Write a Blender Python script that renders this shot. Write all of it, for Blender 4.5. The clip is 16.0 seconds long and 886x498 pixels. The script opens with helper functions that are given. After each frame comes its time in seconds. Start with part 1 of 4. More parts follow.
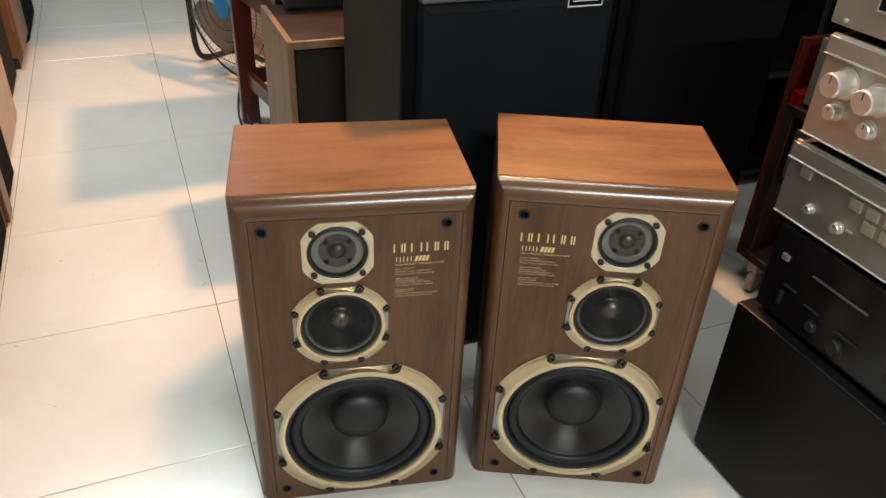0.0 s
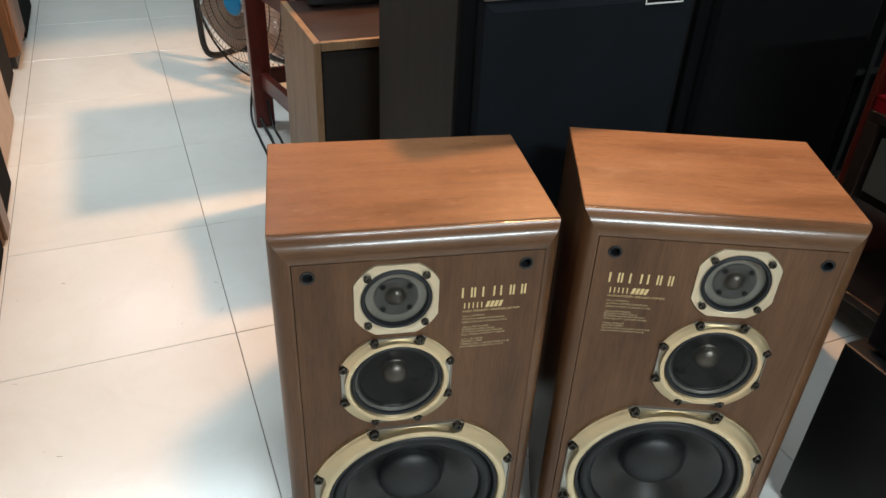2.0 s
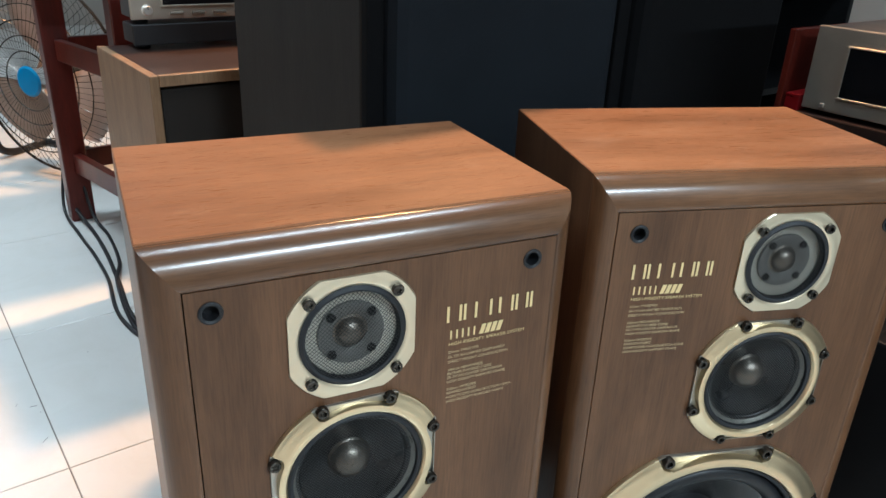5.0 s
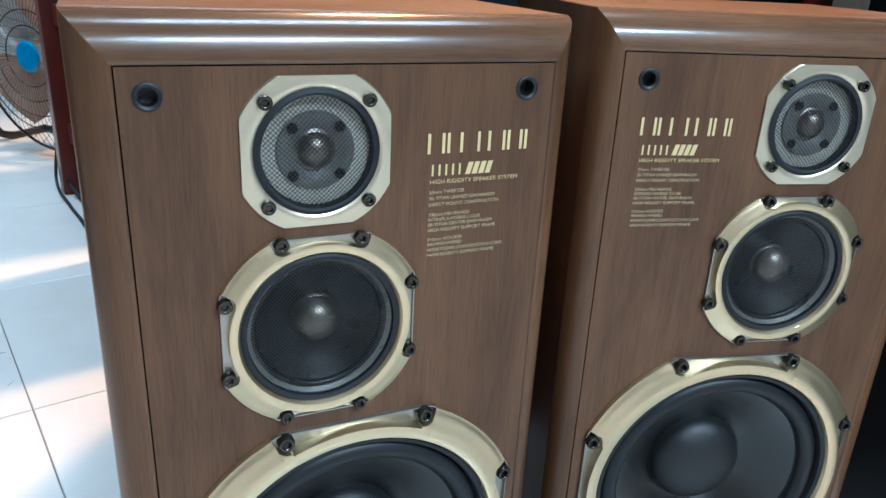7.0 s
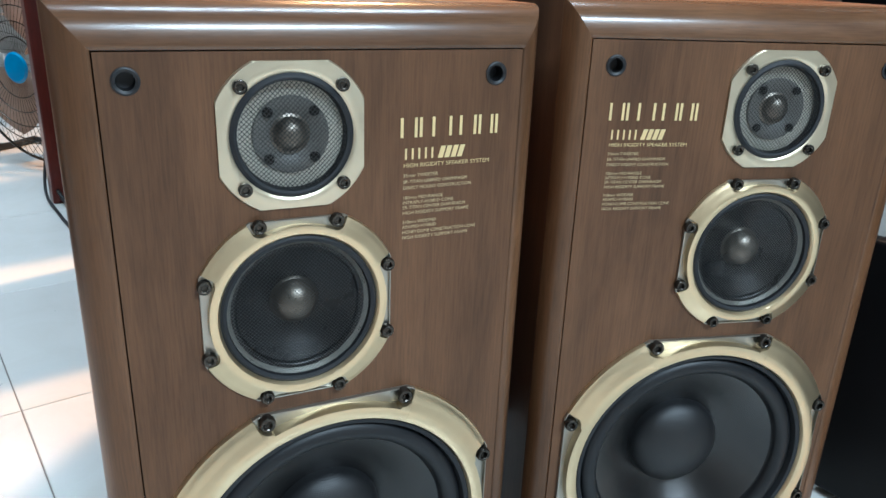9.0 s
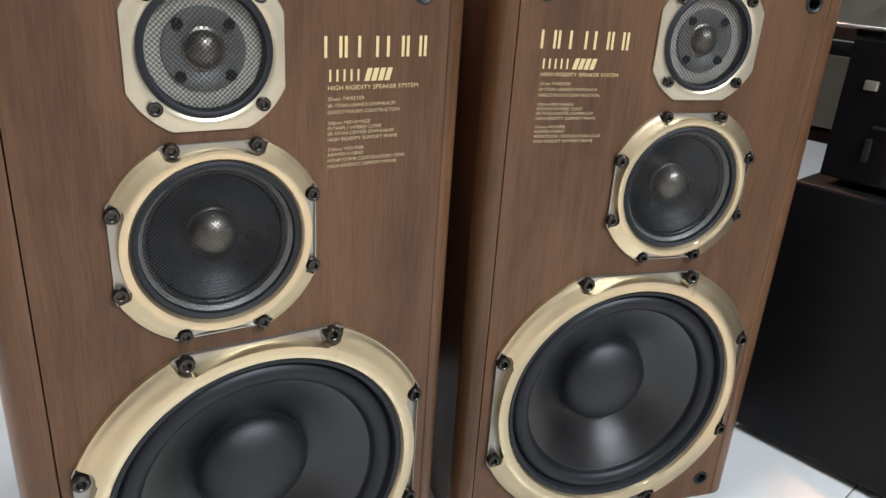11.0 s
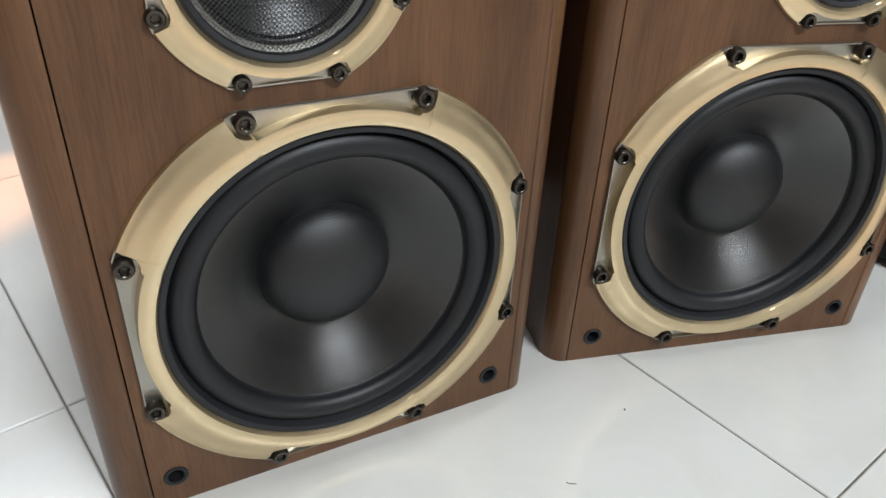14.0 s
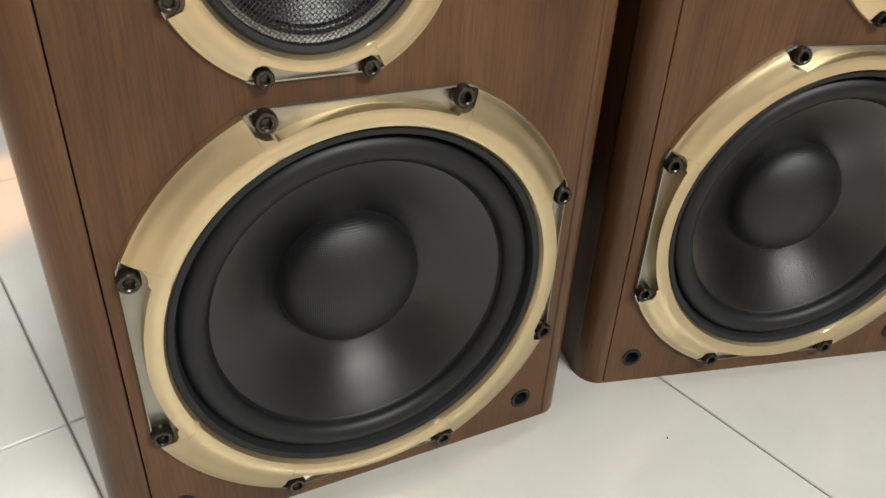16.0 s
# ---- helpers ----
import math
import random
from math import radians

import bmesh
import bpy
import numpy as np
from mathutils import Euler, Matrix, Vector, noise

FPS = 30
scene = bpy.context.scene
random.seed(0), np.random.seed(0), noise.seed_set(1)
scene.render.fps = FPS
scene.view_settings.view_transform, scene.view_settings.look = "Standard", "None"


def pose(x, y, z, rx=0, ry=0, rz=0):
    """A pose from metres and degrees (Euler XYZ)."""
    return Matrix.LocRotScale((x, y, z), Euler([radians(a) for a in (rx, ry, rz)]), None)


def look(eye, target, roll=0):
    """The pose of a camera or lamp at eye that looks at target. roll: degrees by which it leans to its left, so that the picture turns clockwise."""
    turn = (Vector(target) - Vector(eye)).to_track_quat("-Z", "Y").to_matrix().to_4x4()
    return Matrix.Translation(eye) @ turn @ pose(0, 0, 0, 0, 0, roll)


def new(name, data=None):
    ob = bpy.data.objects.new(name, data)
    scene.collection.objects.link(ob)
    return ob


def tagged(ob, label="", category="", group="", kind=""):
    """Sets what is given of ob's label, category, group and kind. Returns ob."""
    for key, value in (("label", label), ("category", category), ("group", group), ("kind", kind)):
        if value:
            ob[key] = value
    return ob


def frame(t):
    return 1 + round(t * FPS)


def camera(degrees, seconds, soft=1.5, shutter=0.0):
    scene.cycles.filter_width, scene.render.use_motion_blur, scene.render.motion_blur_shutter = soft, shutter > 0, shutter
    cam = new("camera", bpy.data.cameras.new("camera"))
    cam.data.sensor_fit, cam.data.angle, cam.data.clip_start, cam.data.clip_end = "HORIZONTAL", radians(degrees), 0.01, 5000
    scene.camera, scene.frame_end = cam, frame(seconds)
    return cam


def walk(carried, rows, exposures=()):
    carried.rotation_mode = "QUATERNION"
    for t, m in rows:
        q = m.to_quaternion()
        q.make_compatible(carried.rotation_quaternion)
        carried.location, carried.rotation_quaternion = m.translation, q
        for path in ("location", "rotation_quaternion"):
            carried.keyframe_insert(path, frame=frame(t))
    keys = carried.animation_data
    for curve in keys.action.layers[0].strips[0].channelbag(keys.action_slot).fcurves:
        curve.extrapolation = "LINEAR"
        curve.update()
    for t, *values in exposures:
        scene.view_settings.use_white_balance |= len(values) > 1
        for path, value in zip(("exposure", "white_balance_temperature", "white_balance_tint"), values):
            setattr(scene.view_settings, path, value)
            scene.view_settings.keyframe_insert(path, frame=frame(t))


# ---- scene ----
cam = camera(61.2, 16.0)
PATH = [
    (0, (-0.074, -1.038, 1.296), (0.273, 0.607, 0.213), 3.0),
    (0.5, (-0.09, -1.017, 1.284), (0.255, 0.633, 0.209), 3.7),
    (1, (-0.105, -0.997, 1.279), (0.209, 0.667, 0.215), 4.3),
    (1.5, (-0.11, -0.929, 1.258), (0.2, 0.724, 0.176), 3.7),
    (2, (-0.144, -0.819, 1.246), (0.205, 0.816, 0.148), 2.9),
    (2.5, (-0.16, -0.737, 1.243), (0.267, 0.886, 0.156), 2.7),
    (3, (-0.207, -0.632, 1.226), (0.363, 0.96, 0.157), 1.5),
    (3.2, (-0.224, -0.591, 1.215), (0.401, 0.983, 0.152), 0.9),
    (5.3, (-0.209, -0.545, 0.925), (0.605, 1.1, 0.13), 2.7),
    (5.5, (-0.203, -0.541, 0.904), (0.615, 1.106, 0.118), 2.9),
    (6, (-0.196, -0.537, 0.847), (0.63, 1.121, 0.095), 2.9),
    (6.5, (-0.186, -0.544, 0.796), (0.629, 1.129, 0.064), 3.1),
    (7, (-0.179, -0.553, 0.763), (0.611, 1.135, 0.037), 3.0),
    (7.5, (-0.179, -0.559, 0.75), (0.594, 1.14, 0.032), 2.2),
    (8, (-0.181, -0.571, 0.749), (0.593, 1.136, 0.051), 2.0),
    (8.5, (-0.181, -0.582, 0.749), (0.608, 1.121, 0.059), 2.2),
    (9, (-0.174, -0.584, 0.746), (0.635, 1.107, 0.049), 2.3),
    (9.2, (-0.168, -0.586, 0.751), (0.642, 1.092, 0.023), 2.9),
    (11.3, (-0.169, -0.573, 0.692), (0.816, 0.988, -0.079), 3.6),
    (11.5, (-0.173, -0.574, 0.683), (0.813, 0.981, -0.098), 3.3),
    (12, (-0.168, -0.571, 0.656), (0.804, 0.976, -0.157), 2.8),
    (12.5, (-0.175, -0.558, 0.632), (0.754, 0.986, -0.236), 2.8),
    (13, (-0.178, -0.526, 0.609), (0.68, 1.013, -0.337), 2.8),
    (13.5, (-0.171, -0.499, 0.586), (0.654, 1.013, -0.43), 2.9),
    (14, (-0.163, -0.47, 0.562), (0.642, 1.013, -0.512), 2.8),
    (14.5, (-0.153, -0.449, 0.546), (0.627, 1.02, -0.565), 2.4),
    (15, (-0.152, -0.435, 0.54), (0.622, 1.038, -0.569), 2.5),
    (15.5, (-0.154, -0.427, 0.538), (0.622, 1.062, -0.549), 2.7),
    (16, (-0.156, -0.42, 0.538), (0.623, 1.084, -0.525), 3.1),
]
# seconds, stops, kelvin, tint: the clip's camera dims its first view and warms its last
EXPOSURES = [
    (0.0, -0.40, 6800, 14),
    (3.0, -0.38, 5850, 9),
    (5.5, 0.06, 5450, 9),
    (6.5, 0.12, 5000, 7),
    (9.0, 0.14, 5350, 8),
    (11.5, 0.24, 6100, 20),
    (12.5, 0.25, 6150, 20),
    (14.0, 0.08, 6400, 18),
    (15.0, -0.02, 6950, 18),
    (16.0, -0.03, 7150, 17),
]
walk(cam, [(t, look(eye, target, roll)) for t, eye, target, roll in PATH], EXPOSURES)
# room axes: u along the tile rows, v down the aisle
TURN = 11.8
BASE = 0.028
ROOM = pose(0, 0, BASE, 0, 0, TURN)


def room(u, v, z=0.0, turn=0.0):
    """A place and turn in the room's own axes, as a pose in the world."""
    return ROOM @ pose(u, v, z, 0, 0, turn)


# ---- light ----
world = bpy.data.worlds.new("world")
scene.world = world
world.use_nodes = True
world.node_tree.nodes["Background"].inputs[0].default_value = (0.75, 0.85, 1.0, 1)
world.node_tree.nodes["Background"].inputs[1].default_value = 0.05


def lamp(name, kind, m, power, colour, **more):
    data = bpy.data.lights.new(name, kind)
    data.energy, data.color = power, colour
    for key, value in more.items():
        if key == "shape":
            data.shape = value
        elif key == "size":
            data.size = value
        elif key == "size_y":
            data.size_y = value
        elif key == "radius":
            data.shadow_soft_size = value
        elif key == "cone":
            data.spot_size = radians(value)
        elif key == "blend":
            data.spot_blend = value
    ob = new(name, data)
    ob.matrix_world = m
    return ob


CEILING = 2.75
COOL = (0.89, 1.0, 1.0)
WARM = (1.0, 0.50, 0.21)
TUBES = [(0.45, 0.0, 26), (0.1, -2.5, 138), (-0.62, 2.3, 66), (-0.3, 4.4, 16)]
for u, v, power in TUBES:
    lamp("tube_lamp", "AREA", room(u, v, CEILING - 0.105), power, COOL, shape="RECTANGLE", size=1.2, size_y=0.05)
# one warm spot over the back of the shop, behind the rack and the tall speakers
SPOT = (ROOM @ Vector((1.22, 1.50, 2.60))).to_tuple()
lamp("spot_lamp", "SPOT", look(SPOT, (SPOT[0] - 0.7, SPOT[1] - 0.7, 0.0)), 470, WARM, radius=0.09, cone=88, blend=0.12)

# ---- materials ----


class Mat:
    """A procedural material: a small wrapper round a node tree."""

    def __init__(self, name, rough=0.5, metal=0.0, coat=0.0, spec=0.5):
        self.m = bpy.data.materials.new(name)
        self.m.use_nodes = True
        self.t = self.m.node_tree
        self.b = self.t.nodes["Principled BSDF"]
        self.b.inputs["Roughness"].default_value = rough
        self.b.inputs["Metallic"].default_value = metal
        self.b.inputs["Coat Weight"].default_value = coat
        self.b.inputs["Coat Roughness"].default_value = 0.12
        self.b.inputs["Specular IOR Level"].default_value = spec

    def node(self, kind, **values):
        n = self.t.nodes.new(kind)
        for key, value in values.items():
            n.inputs[key.replace("_", " ")].default_value = value
        return n

    def link(self, a, b):
        self.t.links.new(a, b)

    def coords(self, scale=(1, 1, 1), shift_by_object=True):
        tc = self.t.nodes.new("ShaderNodeTexCoord")
        mp = self.t.nodes.new("ShaderNodeMapping")
        mp.inputs["Scale"].default_value = scale
        self.link(tc.outputs["Object"], mp.inputs["Vector"])
        if shift_by_object:
            info = self.t.nodes.new("ShaderNodeObjectInfo")
            mul = self.t.nodes.new("ShaderNodeMath")
            mul.operation = "MULTIPLY"
            mul.inputs[1].default_value = 17.0
            self.link(info.outputs["Random"], mul.inputs[0])
            self.link(mul.outputs[0], mp.inputs["Location"])
        return mp.outputs[0]

    def noise(self, vector, scale, detail=4.0, rough=0.55, distortion=0.0):
        n = self.node("ShaderNodeTexNoise", Scale=scale, Detail=detail, Roughness=rough, Distortion=distortion)
        self.link(vector, n.inputs["Vector"])
        return n.outputs["Fac"]

    def ramp(self, fac, stops):
        r = self.t.nodes.new("ShaderNodeValToRGB")
        while len(r.color_ramp.elements) < len(stops):
            r.color_ramp.elements.new(0.5)
        for e, (p, c) in zip(r.color_ramp.elements, stops):
            e.position, e.color = p, (*c, 1)
        self.link(fac, r.inputs[0])
        return r.outputs[0]

    def mix(self, fac, a, b, blend="MIX"):
        n = self.t.nodes.new("ShaderNodeMix")
        n.data_type, n.blend_type = "RGBA", blend
        for value, slot in ((fac, 0), (a, 6), (b, 7)):
            if isinstance(value, (int, float)):
                n.inputs[slot].default_value = value
            elif isinstance(value, tuple):
                n.inputs[slot].default_value = (*value, 1)
            else:
                self.link(value, n.inputs[slot])
        return n.outputs[2]

    def span(self, fac, low, high):
        n = self.node("ShaderNodeMapRange", To_Min=low, To_Max=high)
        self.link(fac, n.inputs[0])
        return n.outputs[0]

    def colour(self, c):
        if isinstance(c, tuple):
            self.b.inputs["Base Color"].default_value = (*c, 1)
        else:
            self.link(c, self.b.inputs["Base Color"])
        return self

    def rough(self, socket):
        self.link(socket, self.b.inputs["Roughness"])
        return self

    def bump(self, height, strength=0.2, distance=0.001):
        n = self.node("ShaderNodeBump", Strength=strength, Distance=distance)
        self.link(height, n.inputs["Height"])
        self.link(n.outputs[0], self.b.inputs["Normal"])
        return self


def wood(name, dark, mid, light, grain, rough=(0.3, 0.45), coat=0.0, bump=0.12, scuff=None):
    """Veneer with its grain along one local axis: 0, 1 or 2."""
    m = Mat(name, coat=coat, spec=0.32)
    m.b.inputs["Coat Roughness"].default_value = 0.26
    fine = [95.0, 95.0, 95.0]
    fine[grain] = 4.5
    wide = [6.0, 6.0, 6.0]
    wide[grain] = 1.1
    f = m.noise(m.coords(tuple(fine)), 6.0, 6.0, 0.65)
    w = m.noise(m.coords(tuple(wide)), 2.6, 4.0, 0.55, 0.5)
    base = m.ramp(w, [(0.25, dark), (0.5, mid), (0.78, light)])
    pores = m.ramp(f, [(0.34, (0.55, 0.52, 0.5)), (0.58, (1, 1, 1))])
    stain = m.ramp(m.noise(m.coords((1, 1, 1)), 9.0, 3.0), [(0.3, (0.8, 0.78, 0.76)), (0.65, (1, 1, 1))])
    streak = [30.0, 30.0, 30.0]
    streak[grain] = 0.9
    bands = m.ramp(m.noise(m.coords(tuple(streak)), 1.5, 5.0, 0.6, 0.3), [(0.32, (0.60, 0.57, 0.54)), (0.52, (1, 1, 1)), (0.72, (1.0, 0.95, 0.88))])
    c = m.mix(0.58, base, pores, "MULTIPLY")
    c = m.mix(0.45, c, bands, "MULTIPLY")
    c = m.mix(0.7, c, stain, "MULTIPLY")
    if scuff:
        worn = m.ramp(m.noise(m.coords((1, 2.2, 1)), 13.0, 6.0, 0.7), [(0.57, (0, 0, 0)), (0.72, (0.5, 0.5, 0.5))])
        c = m.mix(worn, c, scuff)
    m.colour(c)
    m.rough(m.span(f, rough[1], rough[0]))
    m.bump(f, bump, 0.0006)
    return m.m


def plain(name, c, rough=0.5, metal=0.0, vary=0.12, scale=18.0, bump=0.05, coat=0.0, spec=0.5):
    """Paint, plastic or metal with a little unevenness in tone and gloss."""
    m = Mat(name, rough, metal, coat, spec)
    n = m.noise(m.coords(), scale, 5.0)
    fine = m.noise(m.coords(), scale * 14, 3.0)
    lo, hi = tuple(x * (1 - vary) for x in c), tuple(min(1, x * (1 + vary)) for x in c)
    m.colour(m.ramp(n, [(0.3, lo), (0.7, hi)]))
    m.rough(m.span(n, max(0.03, rough - 0.07), min(1, rough + 0.1)))
    if bump:
        m.bump(fine, bump, 0.0004)
    return m.m


def cloth(name, c, pitch, rough=0.85):
    """Woven cloth: two crossed waves at the thread's pitch."""
    m = Mat(name, rough, spec=0.12)
    v = m.coords((1, 1, 1), False)
    heights = []
    for axis in ("X", "Z"):
        w = m.node("ShaderNodeTexWave", Scale=0.31416 / pitch, Distortion=0.4)
        w.bands_direction = axis
        m.link(v, w.inputs["Vector"])
        heights.append(w.outputs["Fac"])
    h = m.mix(0.5, heights[0], heights[1])
    tone = m.noise(v, 5.0, 4.0)
    base = m.ramp(tone, [(0.3, tuple(x * 0.8 for x in c)), (0.7, tuple(x * 1.25 for x in c))])
    m.colour(m.mix(0.5, base, h, "MULTIPLY"))
    m.bump(h, 0.4, 0.0005)
    return m.m


def weave(name, c, pitch, rough, metal=0.0, strength=0.5, spec=0.5, sheen_turn=None):
    """Woven fibre cone: a fine chequer of raised threads."""
    m = Mat(name, rough, metal, spec=spec)
    v = m.coords((1, 1, 1), False)
    waves = []
    for axis in ("X", "Z"):
        w = m.node("ShaderNodeTexWave", Scale=0.31416 / pitch / 2)
        w.bands_direction = axis
        m.link(v, w.inputs["Vector"])
        waves.append(w.outputs["Fac"])
    h = m.mix(1.0, waves[0], waves[1], "MULTIPLY")
    tone = m.noise(v, 14.0, 4.0)
    m.colour(m.mix(0.6, m.ramp(tone, [(0.3, tuple(x * 0.85 for x in c)), (0.7, tuple(x * 1.2 for x in c))]), m.ramp(h, [(0.1, (0.35, 0.35, 0.35)), (0.6, (1, 1, 1))]), "MULTIPLY"))
    m.bump(h, strength, 0.0006)
    if sheen_turn is not None:
        t = m.t.nodes.new("ShaderNodeTangent")
        t.direction_type, t.axis = "RADIAL", "Y"
        m.link(t.outputs[0], m.b.inputs["Tangent"])
        m.b.inputs["Anisotropic"].default_value = 0.85
        m.b.inputs["Anisotropic Rotation"].default_value = sheen_turn
    return m.m


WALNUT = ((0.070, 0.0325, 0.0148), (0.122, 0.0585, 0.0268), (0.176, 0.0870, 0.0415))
wood_baffle = wood("walnut_veneer_upright", *WALNUT, 2, (0.36, 0.5))
wood_side = wood("walnut_veneer_side", *WALNUT, 2, (0.3, 0.42))
# the tops' walnut, lightened and made more orange to paint in the warm light
wood_top_lit = wood("walnut_veneer_top_lit", (0.165, 0.070, 0.030), (0.245, 0.110, 0.050), (0.32, 0.150, 0.070), 0, (0.22, 0.36), scuff=(0.34, 0.19, 0.11))
wood_rail = wood("walnut_moulding_across", *WALNUT, 0, (0.13, 0.22), 0.45)
wood_stile = wood("walnut_moulding_upright", *WALNUT, 2, (0.24, 0.36), 0.1)
wood_tan = wood("tan_veneer", (0.16, 0.095, 0.05), (0.24, 0.145, 0.08), (0.30, 0.19, 0.11), 2, (0.4, 0.55))
wood_dark_top = wood("dark_top_veneer", (0.02, 0.012, 0.01), (0.035, 0.02, 0.016), (0.05, 0.03, 0.024), 0, (0.3, 0.45))
wood_red = wood("red_stained_wood", (0.060, 0.008, 0.005), (0.10, 0.013, 0.008), (0.135, 0.020, 0.012), 2, (0.25, 0.4), 0.3)
wood_orange = wood("orange_veneer", (0.13, 0.06, 0.024), (0.20, 0.095, 0.04), (0.25, 0.125, 0.058), 2, (0.35, 0.5))
wood_grey = wood("grey_brown_vinyl", (0.009, 0.0076, 0.006), (0.014, 0.0115, 0.009), (0.020, 0.0165, 0.013), 2, (0.62, 0.75))
black_ash = plain("black_ash_veneer", (0.0045, 0.0045, 0.005), 0.42, 0, 0.3, 9, 0.08, 0, 0.21)
gold = plain("champagne_anodised_metal", (0.64, 0.515, 0.325), 0.31, 0.92, 0.05, 26, 0.03)
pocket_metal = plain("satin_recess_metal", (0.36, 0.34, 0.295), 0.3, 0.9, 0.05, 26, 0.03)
gold_plate = plain("champagne_plate", (0.60, 0.525, 0.385), 0.32, 0.86, 0.05, 26, 0.03)
print_gold = plain("fine_gold_print", (0.55, 0.44, 0.25), 0.5, 0.2, 0.05, 40, 0)
pale_gold = plain("gold_print", (0.72, 0.56, 0.28), 0.45, 0.3, 0.05, 40, 0)
black_plastic = plain("black_plastic", (0.010, 0.0105, 0.012), 0.45, spec=0.4)
gasket_black = plain("dull_black_gasket", (0.012, 0.013, 0.0155), 0.6, spec=0.4)
rubber = plain("black_rubber", (0.0062, 0.0070, 0.0088), 0.46, 0, 0.15, 12, 0.1, 0, 0.4)
screw_black = plain("black_oxide_steel", (0.060, 0.053, 0.045), 0.26, 0.85)
hole_dark = plain("unlit_cavity", (0.004, 0.004, 0.004), 0.8)
cone_black = weave("black_woven_cone", (0.0052, 0.0055, 0.0062), 0.0007, 0.25, 0, 0.16, 0.8, 0.25)
cap_black = weave("black_woven_cap", (0.011, 0.0117, 0.0132), 0.0008, 0.42, 0, 0.3)
cone_mid = weave("dark_fibre_cone", (0.007, 0.0075, 0.0085), 0.0013, 0.30, 0, 0.12, 0.5)
dome_titan = plain("titanium_dome", (0.22, 0.195, 0.165), 0.36, 0.9)
mount_grey = plain("smoky_grey_plastic", (0.15, 0.146, 0.135), 0.42)
plate_grey = plain("pale_tweeter_plate", (0.50, 0.48, 0.41), 0.40, 0.2)
rim_pale = plain("pale_inner_rim", (0.27, 0.26, 0.23), 0.45, 0.4)
wire_dark = plain("dark_wire", (0.20, 0.20, 0.20), 0.28, 0.9, 0.1, 40, 0)
wire_pale = plain("blackened_steel_wire", (0.050, 0.049, 0.047), 0.32, 0.4, 0.1, 40, 0)
grille_blue = cloth("blue_black_grille_cloth", (0.009, 0.0115, 0.015), 0.0012, 0.9)
grille_black = cloth("black_grille_cloth", (0.003, 0.003, 0.0035), 0.0012, 0.95)
grille_brown = cloth("dark_brown_grille_cloth", (0.028, 0.024, 0.021), 0.0012)
# grey stands in for light caught on the grille's worn upward bevel
lit_edge_grey = plain("worn_lit_edge_grey", (0.10, 0.094, 0.088), 0.6, 0, 0.25, 20)
silver = plain("brushed_silver_panel", (0.50, 0.445, 0.37), 0.36, 0.75, 0.05, 30, 0.04)
silver_dark = plain("smoked_silver_panel", (0.30, 0.27, 0.225), 0.38, 0.7, 0.06, 30, 0.04)
chrome = plain("satin_knob_metal", (0.80, 0.76, 0.70), 0.34, 0.85, 0.04, 30, 0)
case_grey = plain("dark_grey_case", (0.05, 0.047, 0.045), 0.5)
black_gloss = plain("black_gloss_panel", (0.006, 0.006, 0.007), 0.16, 0, 0.1, 12, 0)
black_case = plain("black_case", (0.010, 0.010, 0.011), 0.42)
white_paint = plain("wall_paint", (0.30, 0.27, 0.24), 0.7, 0, 0.05, 3, 0.1)
ceiling_paint = plain("ceiling_paint", (0.45, 0.45, 0.44), 0.8, 0, 0.04, 3, 0.1)
grout = plain("dark_grout", (0.16, 0.14, 0.12), 0.9, 0, 0.2, 40)
blue_label = plain("blue_hub_label", (0.0, 0.19, 0.42), 0.4)
print_white = plain("white_print", (0.7, 0.7, 0.68), 0.6, 0, 0.05, 40, 0)
red_lens = plain("red_plastic", (0.20, 0.004, 0.006), 0.35)
beige_panel = plain("beige_board", (0.42, 0.33, 0.26), 0.6)
caster_tyre = plain("worn_nylon_tyre", (0.30, 0.24, 0.17), 0.5)
fan_blade = plain("pale_fan_blade", (0.44, 0.34, 0.28), 0.4)


def tile_material():
    m = Mat("glazed_cream_tile", 0.2, spec=0.5)
    v = m.coords()
    n = m.noise(v, 2.2, 4.0, 0.55)
    f = m.noise(v, 9.0, 3.0)
    c = m.ramp(n, [(0.3, (0.555, 0.548, 0.522)), (0.7, (0.60, 0.595, 0.568))])
    smears = m.ramp(m.noise(v, 6.0, 6.0, 0.7, 1.2), [(0.3, (0.93, 0.915, 0.89)), (0.55, (1, 1, 1))])
    specks = m.ramp(m.noise(v, 120.0, 2.0), [(0.19, (0.7, 0.66, 0.6)), (0.23, (1, 1, 1))])
    c = m.mix(0.6, c, smears, "MULTIPLY")
    m.colour(m.mix(0.5, c, specks, "MULTIPLY"))
    m.rough(m.span(f, 0.17, 0.27))
    m.bump(n, 0.03, 0.002)
    return m.m


tile_glaze = tile_material()

# ---- small builders ----


def part(name, bm, material, parent=None, label="", smooth=False, m=None):
    """Links a bmesh as one mesh object, under a thing or a part where one is given."""
    mesh = bpy.data.meshes.new(name)
    bmesh.ops.recalc_face_normals(bm, faces=bm.faces)
    bm.to_mesh(mesh)
    bm.free()
    return put(name, mesh, material, parent, label, smooth, m)


def put(name, mesh, material, parent=None, label="", smooth=False, m=None):
    if not mesh.materials:
        mesh.materials.append(material)
        if smooth:
            mesh.polygons.foreach_set("use_smooth", [True] * len(mesh.polygons))
    ob = new(name, mesh)
    if parent:
        ob.parent = parent
    if m is not None:
        ob.matrix_basis = m
    if label:
        ob["label"] = label
    return ob


